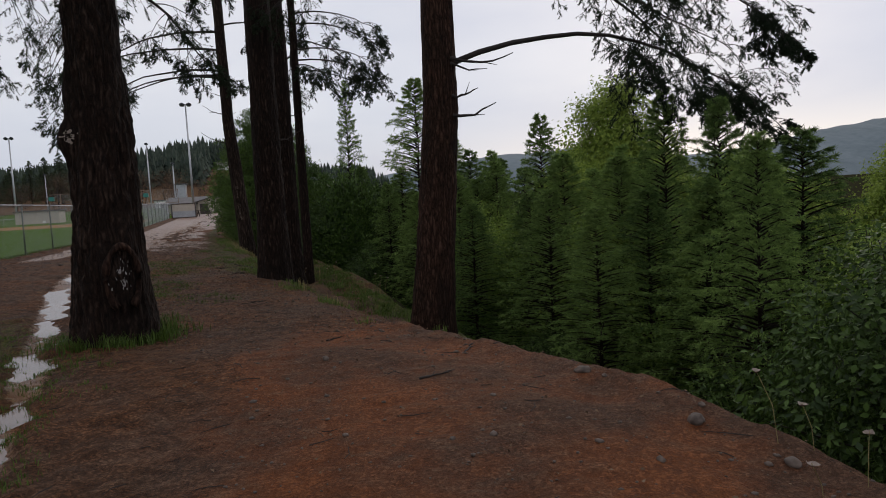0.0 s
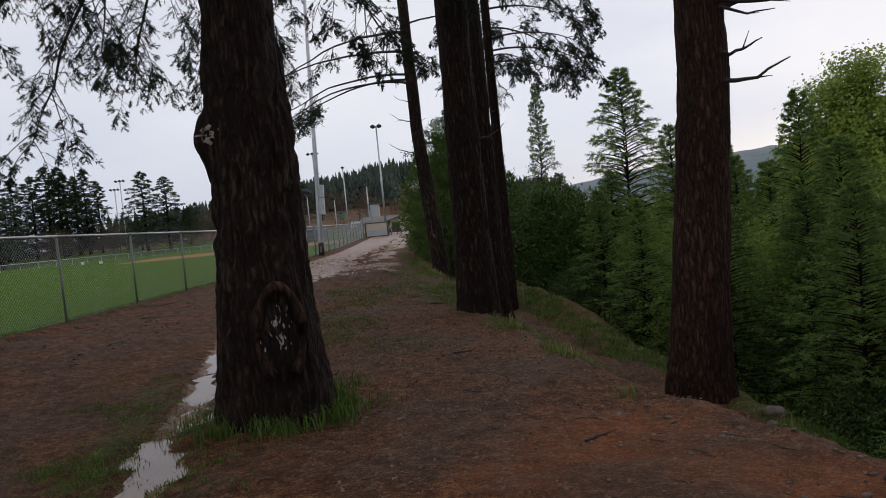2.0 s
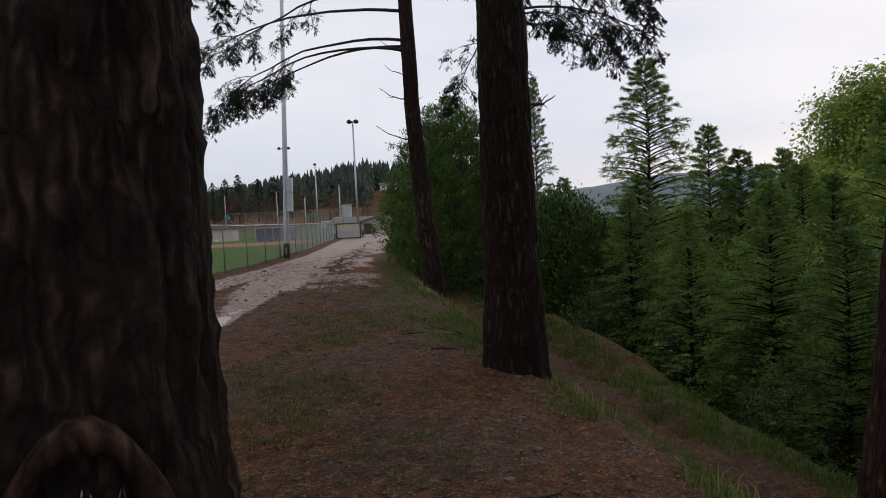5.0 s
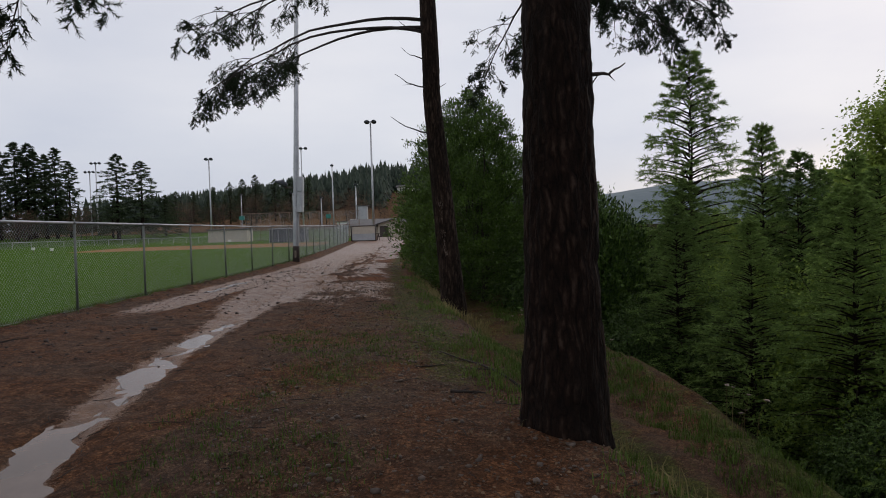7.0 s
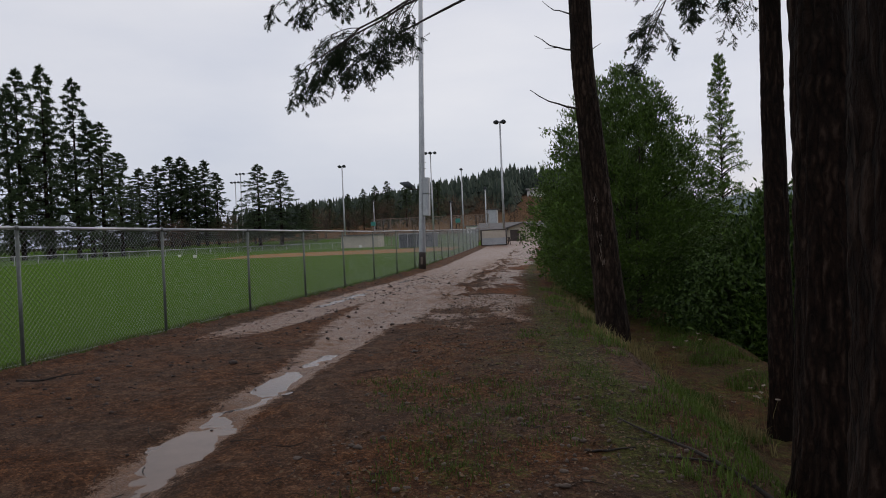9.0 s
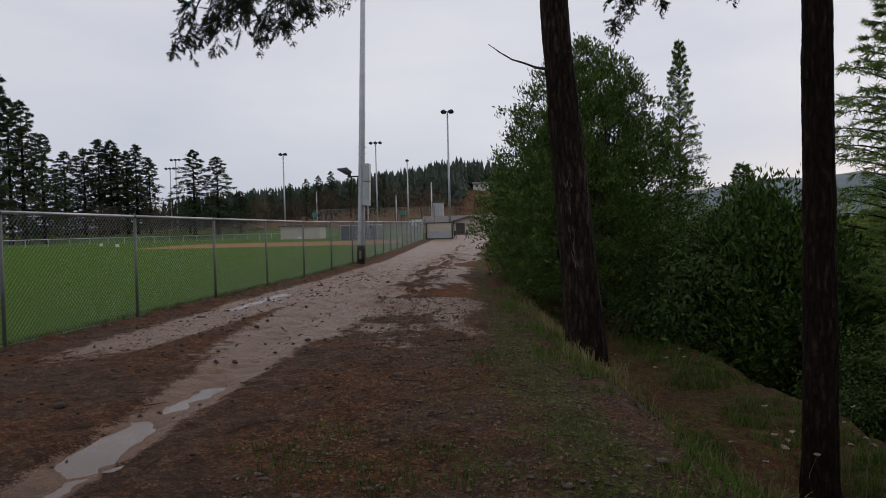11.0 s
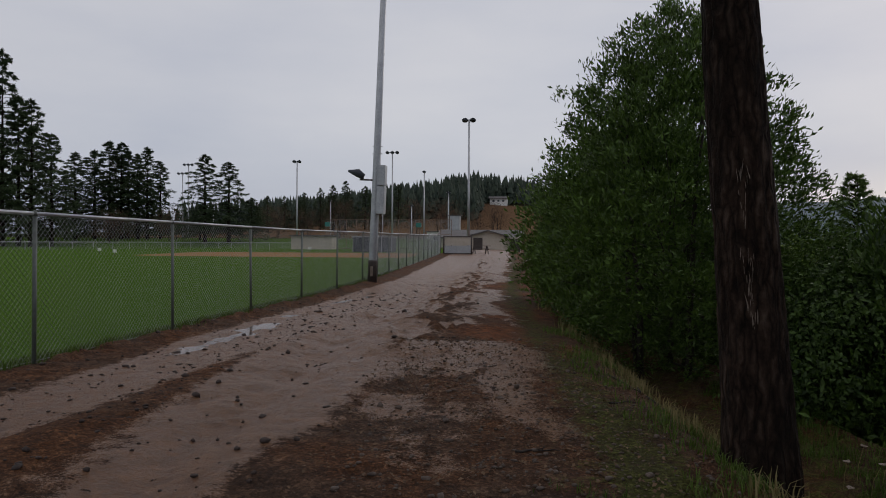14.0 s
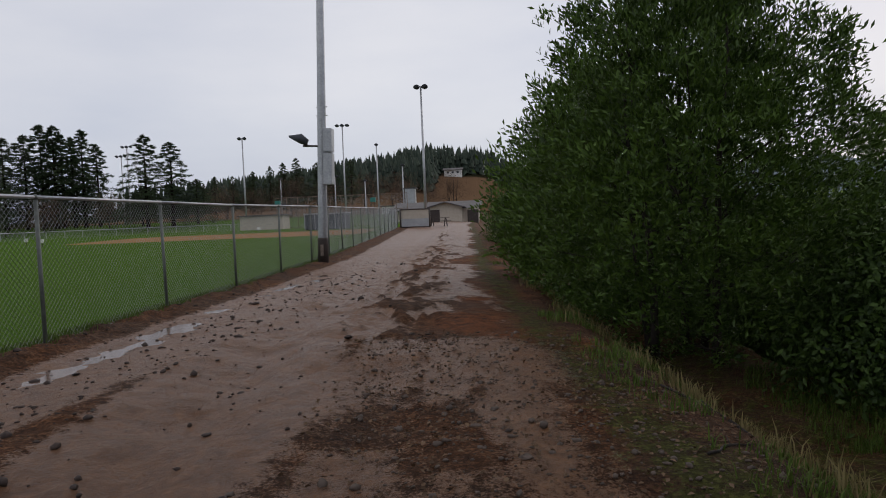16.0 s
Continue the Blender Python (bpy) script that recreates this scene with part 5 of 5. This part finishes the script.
pebbles("gravel", x_, y_, rng1.gamma(1.8, 0.0045, n_) + 0.003, M_STONE, "small grey-brown stones trodden into the earth", "gravel", 1)
n_ = 560
y_ = rng1.uniform(12, 40, n_)
x_ = np.interp(y_, STREAM_Y, STREAM_X) + rng1.normal(0.2, 0.8, n_)
pebbles("mud_clods", x_, y_, rng1.gamma(1.6, 0.006, n_) + 0.005, M_CLOD, "dark lumps of mud and cones on the wet track", "mud", 2, 0.8)
n_ = 2500
y_ = rng1.uniform(0, 34, n_)
x_ = fence_x(y_) + rng1.uniform(0.1, 2.6, n_) ** 1.0
pebbles("fence_side_clods", x_, y_, rng1.gamma(2.0, 0.006, n_) + 0.004, M_CLOD, "crumbled dark earth beside the fence", "mud", 3)


def litter(name, n, seed, y0, y1, a, b, label):
    rng = np.random.default_rng(seed)
    y = rng.uniform(y0, y1, n)
    st = np.interp(y, STREAM_Y, STREAM_X)
    x = st + rng.uniform(a, b, n) * (crest(y) + 0.6 - st)
    keep = rng.random(n) < 0.12 + 0.88 * smooth(1, 9, y)
    x, y, n = x[keep], y[keep], int(keep.sum())
    P = np.stack([x, y, ground_height(x, y) + 0.008], -1)
    N = np.array([0, 0, 1.0]) + rng.normal(0, 0.35, (n, 3))
    N /= np.linalg.norm(N, axis=1)[:, None]
    V, F = leaves(P, N, 0.042, rng, 0.6)
    tagged(new(name, fast_mesh(name, V, F, M_LEAF)), label, "leaf litter", kind="stuff")


litter("leaf_litter", 13000, 3, -4, 24, 0.2, 1.0, "small brown fallen leaves strewn over the earth")


def sticks():
    rng = np.random.default_rng(33)
    s = Soup()
    for _ in range(320):
        y = rng.uniform(-4, 18)
        st = float(np.interp(y, STREAM_Y, STREAM_X))
        x = rng.uniform(st - 0.6, float(crest(y)) + 0.4)
        a, ln = rng.uniform(0, 6.28), rng.gamma(2, 0.06) + 0.04
        q = np.array([[x, y], [x + ln / 2 * math.cos(a), y + ln / 2 * math.sin(a)], [x + ln * math.cos(a + 0.2), y + ln * math.sin(a + 0.2)]])
        zz = ground_height(q[:, 0], q[:, 1]) + 0.008
        s.tube(np.column_stack([q, zz]), [0.004, 0.004, 0.002], 4)
    tagged(new("twigs", s.mesh("twigs", M_DEAD)), "fallen dark twigs on the ground", "twigs", kind="stuff")


sticks()


from mathutils.bvhtree import BVHTree
# ---- marks on the trunks ----
def surface(parent):
    """The trunk of a tree as a tree of faces, to lay marks on."""
    d = [c for c in parent.children if c.name.startswith("trunk")][0].data
    return BVHTree.FromPolygons([v.co[:] for v in d.vertices], [p.vertices[:] for p in d.polygons])


def trunk_patch(parent, name, az, z0, z1, wide, mat, label, seed, lean=0.0, flakes=14, tall=0.05, slim=0.012):
    """Ragged flakes lying on a trunk's surface."""
    rng = np.random.default_rng(seed)
    s, bark = Soup(), surface(parent)
    for _ in range(flakes):
        z, a = rng.uniform(z0, z1), az + rng.normal(0, wide)
        h, w = rng.uniform(0.4, 1.2) * tall, rng.uniform(0.4, 1.2) * slim
        k = 9
        t = np.arange(k) * 2 * np.pi / k
        zz = z + h * np.sin(t) * rng.uniform(0.5, 1.2, k)
        aa = a + (w * np.cos(t) * rng.uniform(0.4, 1.4, k) + 0.15 * (zz - z) * rng.normal()) / 0.4
        ring = []
        for q, b in zip(zz, aa):
            out = Vector((math.cos(b), math.sin(b), 0))
            hit = bark.ray_cast(Vector((lean * q, 0, q)) + out * 1.5, -out)[0]
            if hit is not None:
                ring.append(hit + out * 0.006)
        k = len(ring)
        if k > 4:
            mid = sum(ring, Vector()) / k + Vector((math.cos(a), math.sin(a), 0)) * 0.004
            s.add([v[:] for v in ring] + [mid[:]], [(i, (i + 1) % k, k) for i in range(k)])
    tagged(part(name, s.mesh(name, mat), parent, label), kind="stuff")


def callus(parent, az, z, height, width, r, mat, label, name="healed_wound"):
    """A raised lip of bark round an old oval wound."""
    s = Soup()
    u = np.linspace(-0.35 * np.pi, 1.35 * np.pi, 26)
    aa, zz = az + width / r * np.cos(u), z + height * np.sin(u)
    rr = r + 0.015
    P = np.stack([rr * np.cos(aa), rr * np.sin(aa), zz], -1)
    s.tube(P, 0.045 + 0.012 * np.sin(u * 5), 9)
    part(name, s.mesh(name, mat, True), parent, label)


callus(fir_a, radians(-64), 0.82, 0.42, 0.20, 0.55, M_BARK_RED, "smooth reddish bark lip round an old wound")
trunk_patch(fir_a, "paint_mark", radians(-63), 0.66, 1.08, 0.11, M_FLAKE, "flaked white paint in the wound", 3, 0, 34, 0.030, 0.006)
trunk_patch(fir_a, "branch_scar", radians(225), 2.60, 2.78, 0.10, M_SCAR, "pale cut face of an old branch", 5, 0, 14, 0.03, 0.03)
trunk_patch(fir_f, "torn_bark", radians(-105), 1.0, 1.5, 0.12, M_SCAR, "pale torn wood where bark has gone", 7, -0.077, 26, 0.07, 0.005)
trunk_patch(fir_f, "torn_bark", radians(-102), 1.7, 2.15, 0.10, M_SCAR, "pale torn wood where bark has gone", 8, -0.077, 14, 0.06, 0.005)


# ---- stones ----
def stone(x, y, size, seed, label="grey stone half sunk in the earth", mat=None):
    rng = np.random.default_rng(seed)
    bm = bmesh.new()
    bmesh.ops.create_icosphere(bm, subdivisions=3, radius=1)
    ax = rng.uniform(0.6, 1.2, 3) * np.array([1, 1, 0.55])
    for v in bm.verts:
        p = v.co.copy()
        k = 1 + 0.35 * noise.noise(p * 1.3 + Vector((seed, 0, 0))) + 0.12 * noise.noise(p * 3.1 + Vector((0, seed, 0)))
        v.co = Vector((p.x * ax[0], p.y * ax[1], p.z * ax[2])) * size * k
    d = bpy.data.meshes.new("stone")
    bm.to_mesh(d)
    bm.free()
    d.materials.append(mat or M_STONE)
    d.polygons.foreach_set("use_smooth", [True] * len(d.polygons))
    ob = new("stone", d)
    ob.matrix_world = pose(x, y, top(x, y) + size * 0.12, 0, 0, rng.uniform(0, 360))
    tagged(ob, label, "stone", "loose stones")


rng2 = np.random.default_rng(91)
for k_ in range(46):
    y_ = rng2.uniform(-3, 21)
    lo_ = float(np.interp(y_, STREAM_Y, STREAM_X)) + 0.6
    stone(rng2.uniform(lo_, float(crest(y_)) - 0.1), y_, rng2.uniform(0.015, 0.036), k_)
for x_, y_, s_ in [(5.9, 7.0, 0.16), (5.7, 6.6, 0.10), (6.2, 7.5, 0.12), (4.9, 6.9, 0.09), (5.1, 0.6, 0.07), (5.3, -0.9, 0.08), (5.45, -1.7, 0.06)]:
    stone(x_, y_, s_, int(100 * x_), "pale weathered stone at the edge of the bank")
for k_ in range(22):
    y_ = rng2.uniform(16, 33)
    stone(float(np.interp(y_, STREAM_Y, STREAM_X)) + rng2.normal(0.3, 0.8), y_, rng2.uniform(0.02, 0.045), 200 + k_, "dark clod of mud on the wet track", M_CLOD)


# ---- fallen branches, roots and seed heads ----
def fallen_branch(x, y, az, ln, r, seed, label="fallen dark branch lying on the ground"):
    rng = np.random.default_rng(seed)
    u = np.linspace(0, 1, 9)
    px = x + ln * u * math.cos(az) + np.cumsum(rng.normal(0, 0.02, 9))
    py = y + ln * u * math.sin(az) + np.cumsum(rng.normal(0, 0.02, 9))
    pz = ground_height(px, py) + r * 0.7
    s = Soup()
    s.tube(np.stack([px, py, pz], -1), r * (1 - 0.7 * u), 6)
    for k in (3, 5):
        a = az + rng.choice([-1, 1]) * rng.uniform(0.4, 0.9)
        q = ln * 0.25
        s.tube([(px[k], py[k], pz[k]), (px[k] + q * math.cos(a), py[k] + q * math.sin(a), pz[k] + 0.02)], [r * 0.5, r * 0.2], 5)
    tagged(new("fallen_branch", s.mesh("fallen_branch", M_DEAD, True)), label, "branch", "fallen branches")


for k_, (x_, y_, a_, l_, r_) in enumerate([(2.2, 12.2, 2.2, 1.6, 0.02), (1.3, 11.6, 0.1, 0.5, 0.022), (0.9, 12.6, 0.6, 0.4, 0.014), (2.9, 3.3, 0.5, 0.3, 0.014), (3.6, 0.9, 0.3, 0.4, 0.014), (4.3, 2.0, 1.0, 0.35, 0.012), (1.9, 6.6, 0.2, 0.3, 0.014),
                                        (-5.5, 14.2, 0.5, 0.7, 0.015), (-4.6, 12.0, 0.2, 0.4, 0.012), (1.6, 21.2, 2.4, 1.2, 0.03), (2.0, 16.8, 1.9, 0.9, 0.018), (-0.4, 18.6, 0.4, 0.3, 0.01), (0.4, 20.1, 0.7, 0.4, 0.01)]):
    fallen_branch(x_, y_, a_, l_, r_, 300 + k_)


def seed_heads(x, y, n, seed):
    """A clump of tall pale weed stalks with flat heads."""
    rng = np.random.default_rng(seed)
    z = top(x, y)
    t = thing("weed_clump", pose(x, y, z), "dry weed stalks with small pale flat heads", "weed", "dry weeds")
    s, h = Soup(), Soup()
    for _ in range(n):
        dx, dy = rng.normal(0, 0.3, 2)
        hh = rng.uniform(0.25, 0.6)
        tip = (dx * 1.4, dy * 1.4, hh)
        s.tube([(dx, dy, -0.2), (dx * 1.15, dy * 1.15, hh * 0.6), tip], [0.004, 0.003, 0.002], 4, False)
        a = np.arange(8) * np.pi / 4
        rr = rng.uniform(0.02, 0.045, 8)
        ring = np.stack([tip[0] + rr * np.cos(a), tip[1] + rr * np.sin(a), tip[2] + rng.normal(0, 0.006, 8)], -1)
        h.add(np.vstack([ring, [[tip[0], tip[1], tip[2] - 0.02]]]), [(i, (i + 1) % 8, 8) for i in range(8)])
    tagged(part("stalk", s.mesh("stalk", M_STRAW), t), kind="stuff")
    tagged(part("flower_head", h.mesh("flower_head", M_SCAR), t, "pale flat seed heads"), kind="stuff")


for k_, (x_, y_, n_) in enumerate([(3.0, 16.8, 9), (3.7, 16.9, 8), (3.9, 17.6, 7), (2.6, 20.8, 6), (4.9, 13.4, 7), (5.5, -2.2, 6), (5.8, -3.2, 7)]):
    seed_heads(x_, y_, n_, 400 + k_)


# ---- far small things ----
def parked_truck(x, y):
    t = thing("parked_truck", pose(x, y, top(x, y)), "small white pickup truck parked behind the backstop", "vehicle")
    s = Soup()
    s.box((0, 0, 0.45), (4.8, 1.8, 1.05), 0.08)
    s.box((1.5, 0.1, 1.0), (3.3, 1.7, 1.75), 0.18)
    part("body", s.mesh("body", M_WHITE, True), t)
    for a, b in ((1.62, 2.3), (2.4, 3.15)):
        s = Soup()
        s.box((a, 0.07, 1.15), (b, 0.12, 1.6), 0.02)
        part("window", s.mesh("window", M_SLATE), t)
    for wx in (0.9, 3.9):
        for wy in (0.0, 1.8):
            s = Soup()
            s.tube([(wx, wy - 0.12, 0.36), (wx, wy + 0.12, 0.36)], 0.36, 14)
            part("wheel", s.mesh("wheel", M_SLATE, True), t)


parked_truck(-17.5, 126)


def hill_house(x, y, w, label):
    t = thing("house", pose(x, y, top(x, y)), label, "house", "hill houses")
    s = Soup()
    s.box((0, 0, -1), (w, 6, 2.3), 0.02)
    part("wall", s.mesh("wall", M_WHITE), t)
    s = Soup()
    s.add([(-0.5, -0.6, 2.3), (w + 0.5, -0.6, 2.3), (w + 0.5, 3.0, 3.2), (-0.5, 3.0, 3.2), (-0.5, 6.6, 2.3), (w + 0.5, 6.6, 2.3), (-0.5, -0.6, 2.15), (w + 0.5, -0.6, 2.15)], [(0, 1, 2, 3), (3, 2, 5, 4), (0, 6, 7, 1), (0, 3, 4), (1, 5, 2)])
    part("roof", s.mesh("roof", M_ROOF), t)
    for k in range(3):
        s = Soup()
        s.box((w * (0.15 + 0.28 * k), -0.05, 1.0), (w * (0.15 + 0.28 * k) + 0.8, 0.05, 1.7), 0.02)
        part("window", s.mesh("window", M_SLATE), t)


hill_house(-17, 270, 6.5, "white house among the trees on the hillside")
hill_house(-5.4, 285, 5, "small pale house high on the wooded hill")


def field_sign(x, y):
    t = thing("field_sign", pose(x, y, top(x, y)), "small white marker board on the outfield grass", "sign", "field markers")
    s = Soup()
    s.box((-0.16, -0.02, 0.25), (0.16, 0.02, 0.5), 0.01)
    part("board", s.mesh("board", M_WHITE), t)
    s = Soup()
    s.tube([(0, 0.03, -0.2), (0, 0.03, 0.5)], 0.025, 6)
    part("stake", s.mesh("stake", M_DARK), t)


for x_, y_ in [(-32, 62), (-36, 66), (-22, 78)]:
    field_sign(x_, y_)


def picnic_table(x, y):
    t = thing("picnic_table", pose(x, y, top(x, y), 0, 0, 15), "weathered brown picnic table beside the gate", "table")
    for k in range(4):
        s = Soup()
        s.box((-0.9, -0.36 + k * 0.18, 0.70), (0.9, -0.20 + k * 0.18, 0.74), 0.005)
        part("tabletop_board", s.mesh("tabletop_board", M_DARK), t)
    for yy in (-0.72, 0.72):
        s = Soup()
        s.box((-0.9, yy - 0.13, 0.42), (0.9, yy + 0.13, 0.46), 0.005)
        part("seat", s.mesh("seat", M_DARK), t)
    for xx in (-0.6, 0.6):
        s = Soup()
        s.tube([(xx, -0.7, -0.02), (xx, -0.15, 0.70)], 0.05, 4)
        s.tube([(xx, 0.7, -0.02), (xx, 0.15, 0.70)], 0.05, 4)
        s.tube([(xx, -0.8, 0.40), (xx, 0.8, 0.40)], 0.04, 4)
        part("trestle", s.mesh("trestle", M_DARK), t)


picnic_table(-5.2, 76.5)
